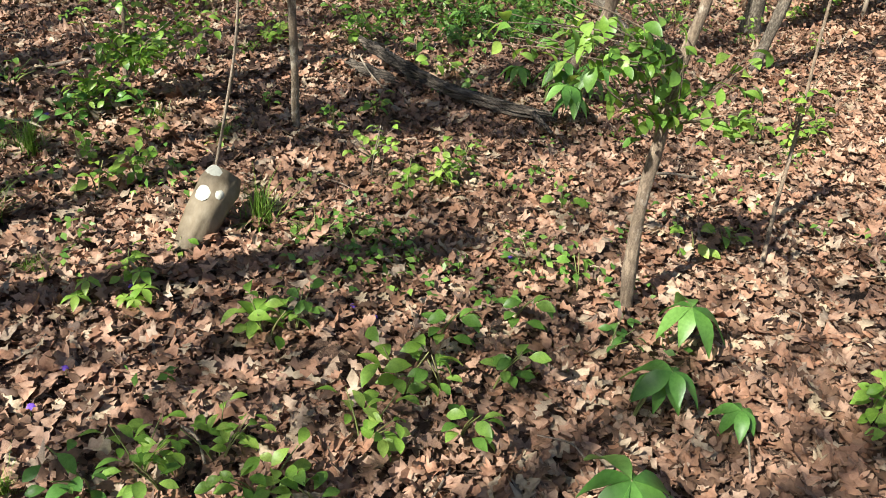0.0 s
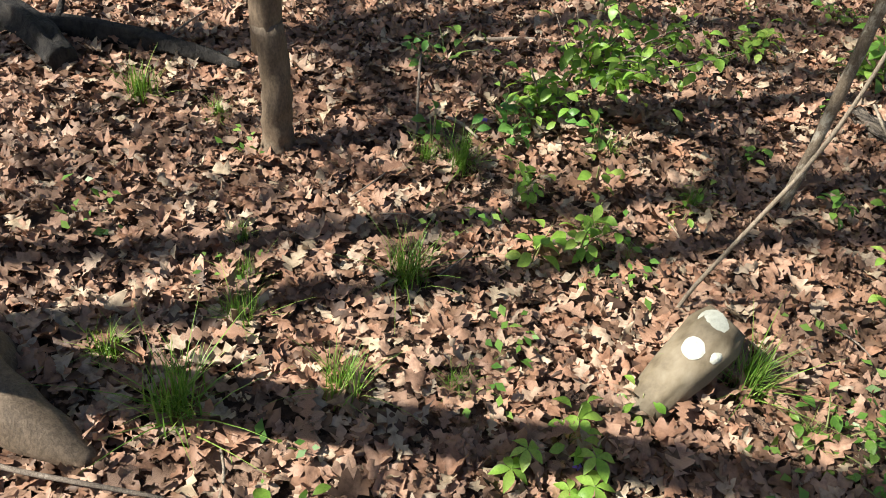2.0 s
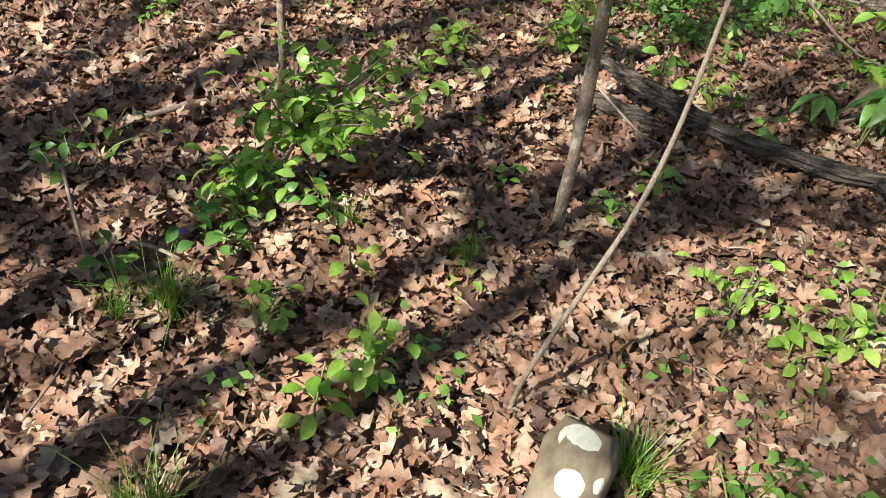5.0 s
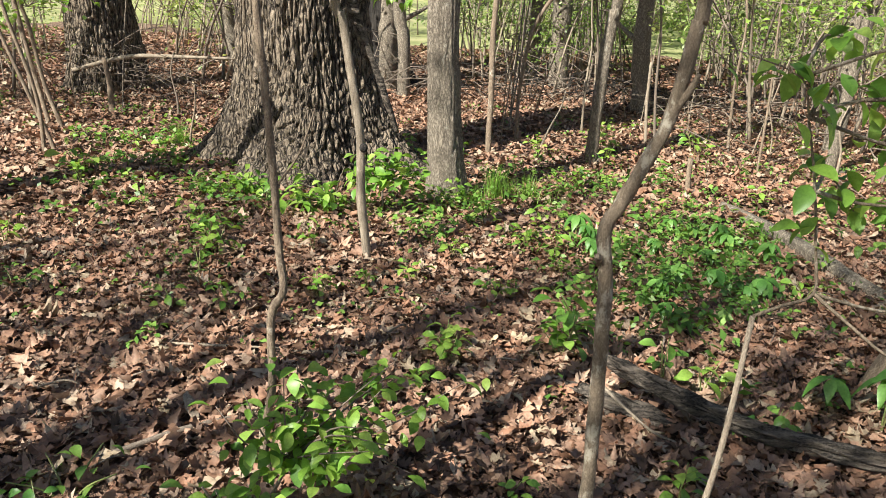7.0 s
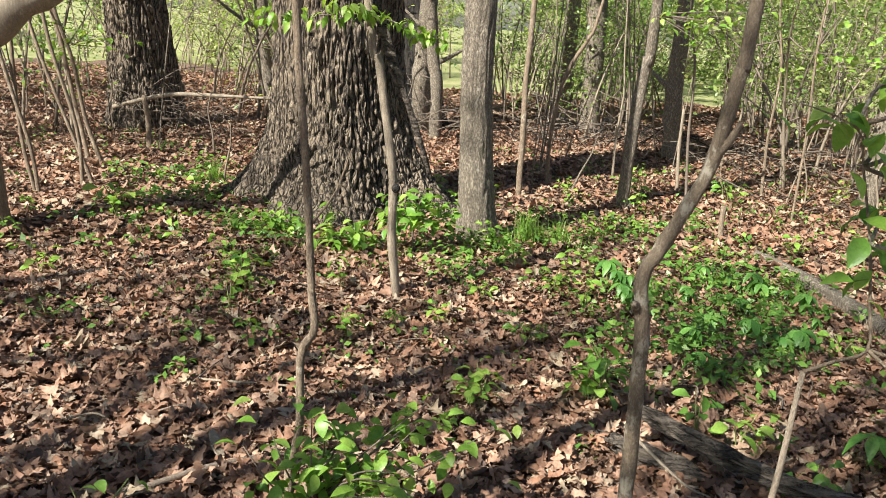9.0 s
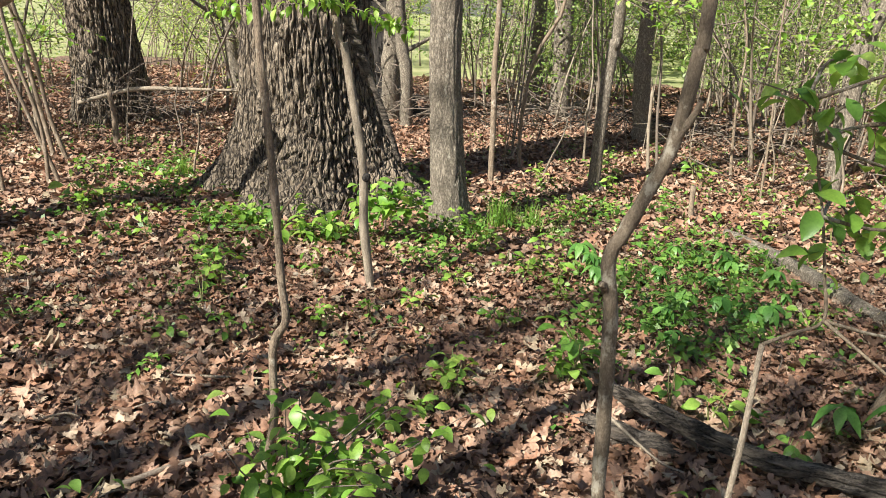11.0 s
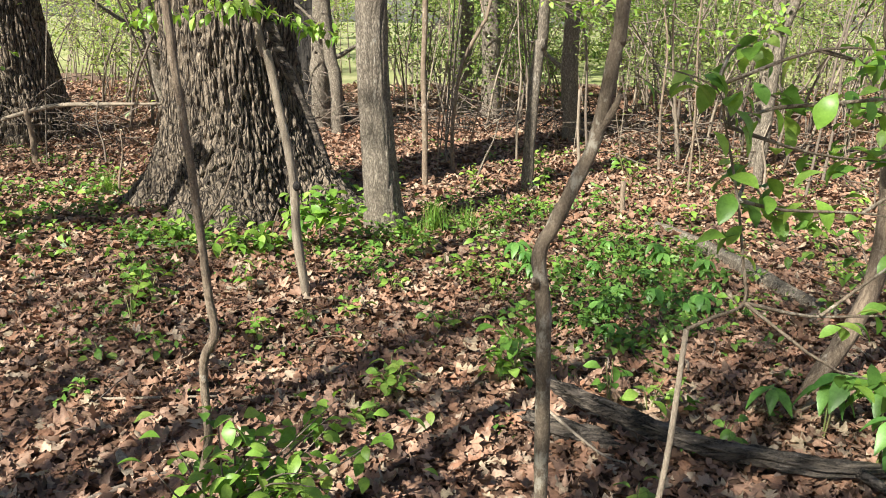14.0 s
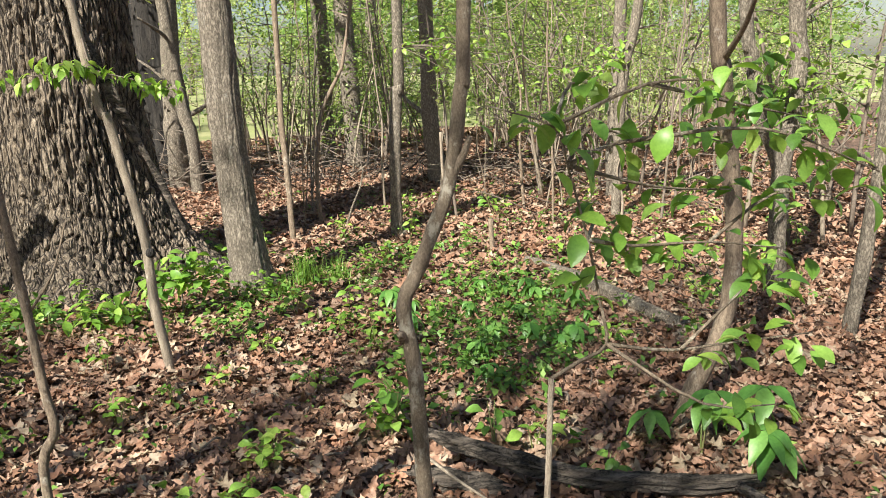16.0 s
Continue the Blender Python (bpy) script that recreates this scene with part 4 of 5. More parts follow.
for pts in ([(-4.56, 7.9, 0), (-4.6, 7.9, 0.4), (-4.75, 7.9, 1.0), (-4.9, 7.9, 1.8)], [(-4.43, 8.5, 0), (-4.6, 8.5, 0.5), (-4.8, 8.5, 1.1), (-5.0, 8.5, 1.9)], [(-4.4, 8.3, 0), (-4.42, 8.3, 0.5), (-4.6, 8.3, 1.2), (-4.7, 8.3, 2.0)], [(-4.62, 7.95, 0), (-4.7, 7.95, 0.6), (-4.7, 7.95, 1.9)]):
    pole("bare whip-thin young stem in the brush", pts, 0.022, 0.012, M_STEM, top=2.8, sides=6, group="slim trees of the wood")


def twig(label, pts, r, mat, name="twig"):
    return tagged(new(name, tube_mesh(name, pts, [r, r, r * 0.8, r * 0.5][:len(pts)], mat, 7, 4, 0.3, pts[0][0])), label, "twig", "twigs on the ground")


twig("weathered fallen stick beside a sapling foot", [(-1.97, 6.17, 0.04), (-1.85, 6.14, 0.045), (-1.7, 6.08, 0.04), (-1.57, 6.05, 0.03)], 0.02, M_PALE)
twig("straight bleached stick lying on leaves", [(-1.75, 4.86, 0.035), (-1.5, 4.84, 0.05), (-1.26, 4.82, 0.04)], 0.008, M_PALE)
twig("thin dead stick lying on leaves", [(-2.25, 4.9, 0.03), (-2.05, 4.86, 0.05), (-1.78, 4.88, 0.04)], 0.006, M_PALE)
twig("long brown stick lying on leaves", [(-2.2, 4.08, 0.03), (-2.0, 4.22, 0.05), (-1.8, 4.34, 0.05)], 0.011, M_TWIG)
twig("bleached curved twig in front of the log", [(-0.52, 4.6, 0.12), (-0.44, 4.42, 0.1), (-0.35, 4.32, 0.06), (-0.28, 4.28, 0.05)], 0.006, M_PALE)
twig("bleached twig behind the bent sapling", [(-0.95, 4.78, 0.04), (-0.85, 4.82, 0.07), (-0.72, 4.8, 0.05)], 0.006, M_PALE)
twig("thin dead twig propped in the leaves", [(-2.25, 3.7, 0.1), (-2.14, 3.5, 0.07), (-2.02, 3.3, 0.02)], 0.006, M_TWIG)
twig("grey stick half buried in leaves", [(-1.98, 3.46, 0.03), (-1.9, 3.43, 0.05), (-1.81, 3.4, 0.04)], 0.007, M_PALE)
twig("thin stick lying across the leaves", [(-2.2, 1.5, 0.03), (-1.98, 1.57, 0.045), (-1.72, 1.68, 0.035)], 0.007, M_TWIG)
twig("thin dark stick on the leaves", [(-0.75, 2.45, 0.03), (-0.5, 2.5, 0.05), (-0.2, 2.52, 0.03)], 0.005, M_TWIG)
twig("thin stick on the leaves near a plant", [(0.9, 3.5, 0.03), (1.1, 3.62, 0.05), (1.3, 3.66, 0.03)], 0.007, M_PALE)
twig("dead limb resting on brush under the oak", [(-5.2, 10.7, 0.36), (-4.62, 10.8, 0.52), (-3.99, 10.8, 0.55), (-3.4, 10.8, 0.56)], 0.025, M_PALE, "dead_limb")
rngw = random.Random(71)
for i in range(62):
    x, y = rngw.uniform(-3.4, 2.4), rngw.uniform(1.4, 8.5)
    a, ln = rngw.uniform(0, 6.283), rngw.uniform(0.08, 0.32)
    dx, dy = math.cos(a) * ln, math.sin(a) * ln
    twig("short dry twig among fallen leaves", [(x, y, 0.03), (x + dx * 0.5 + 0.02, y + dy * 0.5, 0.055), (x + dx, y + dy, 0.035)], rngw.uniform(0.0025, 0.005), rngw.choice((M_TWIG, M_PALE)))

chip = mesh_of("bark_chip", [(x * 0.075, y * 0.02, z * 0.008 + 0.01 * x * x) for z in (0, 1) for x, y in ((-1, -0.5), (-0.4, -1), (0.5, -0.9), (1, -0.2), (0.8, 0.7), (-0.2, 1), (-0.9, 0.6))],
               [tuple(range(6, -1, -1)), tuple(range(7, 14))] + [(k, (k + 1) % 7, 7 + (k + 1) % 7, 7 + k) for k in range(7)], M_PALE)
chip_ob = tagged(new("bark_chip", chip), "pale chip of bark lying on leaves", "bark chip")
chip_ob.matrix_basis = pose(-2.0, 4.36, 0.055, 8, -10, 120)

# ---- fallen leaves that can be told apart ----
rngl = random.Random(81)
FALLEN = []
for k in range(6):
    v, f = blade(tuple(w * rngl.uniform(0.85, 1.15) for w in OAK), rngl.uniform(-0.25, 0.45), rngl.uniform(-0.2, 1.0), rngl.uniform(-0.7, 0.7), 0.6, rngl)
    FALLEN.append(mesh_of("fallen_leaf", v, f, M_DEAD_ONE, True))
for i in range(240):
    x, y = rngl.uniform(-2.6, 1.3), rngl.uniform(1.4, 4.6)
    s = rngl.uniform(0.065, 0.11)
    z = float(ground_z(x, y)) + rngl.uniform(0.03, 0.05)
    part("fallen_leaf", rngl.choice(FALLEN), litter, m=pose(x, y, z, rngl.uniform(-22, 22), rngl.uniform(-18, 18), rngl.uniform(0, 360)) @ Matrix.Scale(s, 4))

# ---- grass ----
def grass_tuft(seed, blades, height, spread):
    rng = np.random.default_rng(seed)
    verts, faces = [], []
    for i in range(blades):
        a, lean, h = rng.uniform(0, 6.283), abs(rng.normal(0, spread)), height * rng.uniform(0.5, 1.0)
        x0, y0 = rng.normal(0, 0.022, 2)
        w = rng.uniform(0.0014, 0.0032)
        o = len(verts)
        for j in range(5):
            t = j / 4
            r = lean * h * t ** 1.6
            z = h * t * (1 - 0.25 * lean * t)
            px, py = x0 + r * math.cos(a), y0 + r * math.sin(a)
            k = w * (1 - t * 0.9)
            verts += [(px - k * math.sin(a), py + k * math.cos(a), z), (px + k * math.sin(a), py - k * math.cos(a), z)]
        faces += [(o + 2 * j, o + 2 * j + 1, o + 2 * j + 3, o + 2 * j + 2) for j in range(4)]
    return mesh_of("grass_tuft", verts, faces, M_GRASS, True)


TUFTS = [grass_tuft(90 + i, (110, 80, 140)[i], (0.15, 0.12, 0.2)[i], (0.55, 0.8, 0.6)[i]) for i in range(3)]
rngg = random.Random(91)
for i, (x, y, s) in enumerate(((-3.01, 2.88, 1.2), (-2.72, 2.98, 0.8), (-1.64, 2.61, 1.1), (-1.95, 2.21, 1.0), (-2.17, 1.92, 1.0), (-1.86, 1.88, 1.3), (-1.56, 2.16, 1.1), (-1.31, 2.34, 0.8),
                               (-0.63, 2.78, 1.1), (-1.26, 3.17, 0.7), (-1.37, 3.66, 0.9), (-1.8, 3.25, 1.0), (-1.92, 3.2, 0.8), (-1.1, 3.12, 0.7), (-0.7, 7.57, 1.6), (-0.44, 7.61, 1.7), (-0.6, 7.75, 1.5), (-0.85, 7.25, 1.0),
                               (-0.45, 2.7, 0.6), (-0.3, 7.4, 1.2), (-1.0, 3.52, 0.6), (-2.05, 2.35, 0.7), (-1.15, 1.55, 0.8), (-1.3, 1.4, 0.8), (-0.95, 1.45, 0.6), (-3.0, 8.3, 1.3), (-3.4, 8.7, 1.2), (-2.2, 2.5, 0.5))):
    ob = tagged(new("grass_tuft", TUFTS[i % 3]), "tuft of narrow green grass blades in dead leaves", "grass", "grass tufts", "")
    ob.matrix_basis = pose(x, y, float(ground_z(x, y)), 0, 0, rngg.uniform(0, 360)) @ Matrix.Scale(s, 4)


# ---- green plants ----
def seedling(label, kind, height, leaves, size, seed, stems=1, spread=0.05, name="seedling"):
    """A small plant: bent stems with leaves set round them, wider towards the top."""
    rng = random.Random(seed)
    ob = thing(name, label, "seedling", pose(0, 0, 0), "seedlings of the forest floor")
    for s in range(stems):
        a = rng.uniform(0, 6.283)
        x1, y1 = spread * math.cos(a), spread * math.sin(a)
        h = height * rng.uniform(0.75, 1.0)
        line = [(0, 0, -0.02), (x1 * 0.4, y1 * 0.4, h * 0.5), (x1, y1, h)]
        part("stem", tube_mesh("stem", line, [0.003, 0.0025, 0.0015], M_GREENSTEM, 5, 3), ob)
        per = max(1, leaves // stems)
        for i in range(per):
            t = 0.3 + 0.7 * (i + 1) / per
            at = (x1 * t, y1 * t, h * t)
            yaw = i * 2.4 + rng.uniform(-0.5, 0.5)
            off = 0.012 + 0.02 * rng.random()
            at = (at[0] + off * math.cos(yaw), at[1] + off * math.sin(yaw), at[2] + rng.uniform(-0.01, 0.01))
            put_leaf(ob, kind, at, yaw, rng.uniform(-20, 25), size * rng.uniform(0.7, 1.15), rng)
    return ob


def whorl_plant(label, kind, height, tiers, leaflets, size, seed, name="mayapple"):
    """Umbrella-like plant: leaflets that spread from the stem's top and droop."""
    rng = random.Random(seed)
    ob = thing(name, label, "plant", pose(0, 0, 0), "broad-leaved woodland plants")
    for k in range(tiers):
        a = rng.uniform(0, 6.283)
        q = 0.0 if tiers == 1 else height * 0.4
        top = (q * math.cos(a), q * math.sin(a), height * (1 - 0.22 * k))
        part("stem", tube_mesh("stem", [(0, 0, -0.02), (top[0] * 0.4, top[1] * 0.4, top[2] * 0.6), top], [0.004, 0.0035, 0.003], M_GREENSTEM, 6, 3), ob)
        for i in range(leaflets):
            put_leaf(ob, kind, top, 6.283 * i / leaflets + rng.uniform(-0.15, 0.15), rng.uniform(-18, 2), size * rng.uniform(0.8, 1.1), rng, rng.uniform(-12, 12), "leaflet")
    return ob


KINDS = {
    "ovate": seedling("small seedling with oval bright green leaves", "bright", 0.14, 12, 0.06, 101, 2, 0.05),
    "bushy": seedling("low bushy seedling with many oval green leaves", "bright", 0.2, 24, 0.058, 102, 4, 0.1),
    "plain": seedling("small seedling with mid-green oval leaves", "mid", 0.16, 12, 0.06, 103, 2, 0.06),
    "shade": seedling("low dark green seedling in the shade", "dark", 0.13, 12, 0.055, 104, 3, 0.08),
    "tiny": seedling("tiny seedling with a few pale leaves", "bright", 0.08, 6, 0.04, 105, 1, 0.02),
    "star": whorl_plant("small plant with star-like divided green leaves", "lance_bright", 0.12, 2, 5, 0.07, 106, "seedling"),
    "herb": seedling("low spreading herb with small green leaves", "mid", 0.07, 18, 0.035, 107, 5, 0.1),
    "sprig": seedling("slender upright sprig with pointed fresh leaves", "lance_bright", 0.34, 13, 0.075, 110, 2, 0.09),
    "palm": whorl_plant("woodland plant with drooping deep green leaflets", "lance", 0.24, 2, 6, 0.12, 108),
    "umbrella": whorl_plant("umbrella-leaved plant with broad deep green lobes", "lance", 0.2, 1, 7, 0.13, 109),
}
used = set()


def plant(kind, x, y, s=1.0, turn=0.0):
    m = pose(x, y, float(ground_z(x, y)), 0, 0, turn) @ Matrix.Scale(s, 4)
    if kind in used:
        return copy_thing(KINDS[kind], m)
    used.add(kind)
    KINDS[kind].matrix_basis = m
    return KINDS[kind]


rngp = random.Random(111)
for kind, x, y, s in (
        ("bushy", -1.25, 3.08, 1.0), ("ovate", -1.36, 2.94, 1.2), ("bushy", -1.55, 3.22, 0.8), ("star", -0.92, 2.24, 0.9), ("star", -1.09, 2.19, 0.9), ("plain", -1.58, 1.62, 1.1), ("ovate", -1.5, 1.68, 1.0), ("bushy", -1.37, 1.74, 0.8),
        ("ovate", -0.44, 2.1, 1.1), ("plain", -0.36, 2.16, 0.9), ("herb", -0.2, 2.62, 1.2), ("herb", -0.4, 2.72, 1.0), ("tiny", -1.83, 1.46, 1.3), ("ovate", -0.99, 2.35, 0.8), ("ovate", -0.48, 2.15, 0.9),
        ("shade", -2.25, 3.77, 1.0), ("shade", -1.74, 3.53, 1.3), ("tiny", -1.0, 3.4, 0.7), ("shade", -1.43, 3.7, 1.2), ("herb", -2.23, 3.9, 1.3), ("shade", -1.68, 3.63, 1.2), ("tiny", -0.99, 3.57, 0.8), ("ovate", -1.07, 4.84, 0.9),
        ("plain", -1.94, 3.28, 0.9), ("tiny", -1.34, 3.46, 1.2), ("bushy", -1.17, 4.7, 0.4), ("ovate", -1.22, 4.6, 0.6), ("star", -0.9, 2.2, 0.7), ("tiny", -0.86, 2.54, 0.8),
        ("bushy", 0.11, 3.3, 1.1), ("ovate", -0.1, 3.25, 1.0), ("plain", 0.1, 2.2, 1.2), ("plain", 0.35, 2.35, 1.2), ("plain", 0.3, 2.05, 1.1), ("bushy", -0.64, 1.56, 0.9), ("plain", -0.55, 1.5, 1.0), ("bushy", -0.07, 1.72, 1.0),
        ("plain", 0.2, 1.8, 1.1), ("bushy", -0.3, 1.52, 1.0), ("plain", -0.15, 1.5, 1.1), ("ovate", 0.02, 1.95, 1.2), ("plain", 0.15, 1.95, 1.0), ("shade", -0.75, 1.5, 1.2), ("bushy", -0.45, 1.62, 0.9),
        ("bushy", 1.93, 4.23, 0.9), ("ovate", 1.75, 4.3, 1.1), ("ovate", 2.05, 4.3, 1.2), ("plain", -0.53, 3.85, 0.9), ("ovate", -0.35, 4.0, 0.9), ("plain", -0.9, 3.95, 0.7), ("tiny", 0.6, 3.2, 1.3), ("herb", 0.45, 2.75, 1.1), ("tiny", 1.15, 3.0, 1.3), ("ovate", 1.3, 3.1, 0.8),
        ("plain", 0.62, 2.62, 0.9), ("shade", 0.7, 2.3, 1.0), ("umbrella", 0.95, 2.33, 1.05), ("palm", 0.73, 1.97, 0.95), ("umbrella", 1.05, 1.96, 0.6), ("umbrella", 0.62, 1.52, 1.15), ("umbrella", 0.78, 1.42, 1.1), ("bushy", 1.56, 2.14, 1.2), ("plain", 1.6, 2.0, 1.1),
        ("palm", 0.58, 4.5, 1.1), ("palm", 0.68, 4.32, 1.1), ("palm", 0.76, 4.42, 1.2), ("umbrella", 0.42, 4.62, 0.8), ("plain", 0.1, 4.38, 0.9), ("shade", 0.0, 4.42, 1.0), ("plain", -0.55, 4.98, 1.5), ("bushy", -0.6, 4.9, 1.0), ("plain", -0.48, 5.05, 1.7), ("plain", -0.2, 4.75, 1.2), ("ovate", -0.05, 4.7, 1.1),
        ("ovate", -3.78, 7.56, 2.2), ("bushy", -3.7, 7.4, 1.4), ("plain", -2.41, 6.11, 1.8), ("bushy", -2.5, 6.2, 1.3), ("ovate", -2.35, 6.0, 1.5), ("herb", -3.22, 5.51, 1.6), ("plain", -2.35, 5.68, 1.3), ("plain", -2.12, 5.35, 1.3), ("tiny", -2.38, 5.32, 1.6), ("plain", -1.48, 5.62, 1.2), ("ovate", -1.25, 5.72, 1.1),
        ("ovate", -0.82, 5.61, 1.2), ("bushy", -0.41, 6.02, 0.9), ("ovate", -0.6, 6.42, 1.3), ("ovate", -1.04, 6.17, 1.2), ("ovate", -1.08, 4.92, 1.0), ("bushy", -0.19, 7.81, 1.5), ("ovate", -3.32, 8.2, 1.6), ("ovate", -0.82, 6.85, 1.4), ("tiny", -0.7, 6.6, 1.8), ("bushy", 0.0, 8.0, 1.4), ("bushy", 0.25, 7.9, 1.1),
        ("bushy", -0.98, 7.28, 0.8), ("ovate", -1.15, 7.2, 0.9), ("bushy", -0.85, 7.1, 0.6), ("herb", -1.5, 6.6, 1.6), ("herb", -1.2, 6.5, 1.6), ("herb", -2.9, 7.5, 1.8), ("herb", -3.3, 7.9, 1.8), ("shade", -2.8, 7.2, 1.6), ("bushy", -2.55, 7.1, 1.2), ("plain", -2.3, 7.0, 1.5), ("bushy", -2.4, 7.25, 1.0),
        ("herb", -3.6, 9.3, 2.0), ("herb", -4.3, 9.0, 2.0), ("herb", -3.0, 9.4, 2.0), ("herb", 0.6, 6.9, 2.0), ("herb", 0.9, 6.6, 1.8), ("ovate", 1.3, 7.5, 1.4), ("bushy", 1.7, 6.2, 1.2), ("ovate", 0.5, 9.2, 1.6), ("ovate", 1.4, 9.4, 1.8), ("bushy", -0.2, 9.0, 1.4), ("tiny", -0.2, 6.8, 2.0)):
    plant(kind, x, y, s * (0.72 if y > 5.2 else 1.0), rngp.uniform(0, 360))
for i in range(62):
    plant(rngp.choice(("palm", "umbrella", "shade", "plain", "shade")), rngp.uniform(-0.25, 0.85), rngp.uniform(5.3, 6.9), rngp.uniform(0.42, 0.75), rngp.uniform(0, 360))
for i in range(64):
    x, y = rngp.uniform(-4.5, 4.0), rngp.uniform(5.0, 11.0)
    plant(rngp.choice(("ovate", "sprig", "plain", "sprig", "tiny")), x, y, rngp.uniform(0.65, 1.25), rngp.uniform(0, 360))


def twiggy(label, name, stems, boughs, kind, count, size, seed, category="shrub", bark=None, sag=(-30, 20), spread=0.03, girth=0.004, first=0.15, wood=None):
    """A shrub or leafy sapling: given boughs, with leaves set along them on short stalks."""
    rng = random.Random(seed)
    ob = thing(name, label, category, pose(0, 0, 0))
    for pts, r in stems:
        n = len(pts)
        part("stem", tube_mesh("stem", pts, [r * (1 - 0.45 * i / (n - 1)) for i in range(n)], wood or bark or M_TWIG, 8, 5, 0.25, pts[0][0]), ob)
    for pts in boughs:
        n = len(pts)
        part("twig", tube_mesh("twig", pts, [girth * (1 - 0.7 * i / (n - 1)) for i in range(n)], bark or M_TWIG, 5, 3), ob)
    lines = [smooth_line(p, [1] * len(p), 6)[0] for p in boughs]
    for i in range(count):
        line = rng.choice(lines)
        k = min(len(line) - 1, int(len(line) * (first + (1 - first) * rng.random() ** 0.8)))
        c = line[k] + np.array([rng.gauss(0, spread), rng.gauss(0, spread), rng.gauss(0, spread * 0.7)])
        put_leaf(ob, kind if isinstance(kind, str) else rng.choice(kind), tuple(c), rng.uniform(0, 6.283), rng.uniform(*sag), size * rng.uniform(0.65, 1.15), rng)
    return ob


def boughs_in(seed, start, centre, size, count):
    rng = random.Random(seed)
    out = []
    for i in range(count):
        a, e, q = rng.uniform(0, 6.283), rng.uniform(-0.8, 1), rng.random() ** 0.5
        k = math.sqrt(max(0, 1 - e * e))
        end = (centre[0] + size[0] * q * k * math.cos(a), centre[1] + size[1] * q * k * math.sin(a), max(0.04, centre[2] + size[2] * q * e))
        mid = tuple((p + r) / 2 + rng.uniform(-0.04, 0.04) for p, r in zip(start, end))
        out.append([start, mid, end])
    return out


twiggy("leafy green bush round a crooked sapling", "bush", [([(-1.62, 3.72, -0.02), (-1.63, 3.76, 0.15), (-1.6, 3.8, 0.3)], 0.008), ([(-1.66, 3.8, -0.02), (-1.55, 3.88, 0.2), (-1.45, 3.9, 0.36)], 0.007), ([(-1.7, 3.75, -0.02), (-1.72, 3.72, 0.12), (-1.76, 3.7, 0.22)], 0.006)],
       boughs_in(1, (-1.54, 3.8, 0.25), (-1.42, 3.78, 0.4), (0.42, 0.26, 0.2), 22) + boughs_in(2, (-1.66, 3.76, 0.1), (-1.66, 3.66, 0.15), (0.22, 0.16, 0.1), 7), ("bright", "bright", "mid"), 410, 0.058, 121, spread=0.045)
twiggy("small shrub with round yellow-green leaves in the sun", "shrub", [([(-0.27, 3.32, -0.02), (-0.26, 3.33, 0.12), (-0.24, 3.36, 0.26)], 0.005)],
       boughs_in(3, (-0.26, 3.34, 0.1), (-0.25, 3.36, 0.2), (0.2, 0.14, 0.14), 8), "bright", 48, 0.046, 122, spread=0.025)
twiggy("low shrub with yellow-green leaves on a thin stem", "shrub", [([(0.0, 3.24, -0.02), (0.03, 3.28, 0.1), (0.08, 3.34, 0.18)], 0.004)],
       boughs_in(4, (0.03, 3.28, 0.08), (0.05, 3.32, 0.12), (0.16, 0.12, 0.08), 6), "bright", 30, 0.044, 123, spread=0.02)
twiggy("leafy undergrowth at the foot of the oak", "shrub", [([(-1.5, 7.0, -0.02), (-1.5, 6.98, 0.2), (-1.45, 6.95, 0.4)], 0.008), ([(-1.85, 7.0, -0.02), (-1.8, 6.95, 0.2), (-1.75, 6.9, 0.34)], 0.007)],
       boughs_in(5, (-1.48, 6.97, 0.25), (-1.5, 6.95, 0.32), (0.36, 0.25, 0.2), 16) + boughs_in(6, (-1.85, 6.95, 0.1), (-1.95, 6.9, 0.18), (0.35, 0.25, 0.14), 12), ("lance_bright", "bright", "mid"), 230, 0.095, 124, spread=0.05)
twiggy("leafy sprig against the oak root", "shrub", [([(-2.5, 7.3, -0.02), (-2.5, 7.28, 0.1), (-2.45, 7.25, 0.2)], 0.006)],
       boughs_in(7, (-2.5, 7.28, 0.08), (-2.5, 7.25, 0.12), (0.4, 0.25, 0.1), 12), ("bright", "mid"), 100, 0.075, 125, spread=0.05)

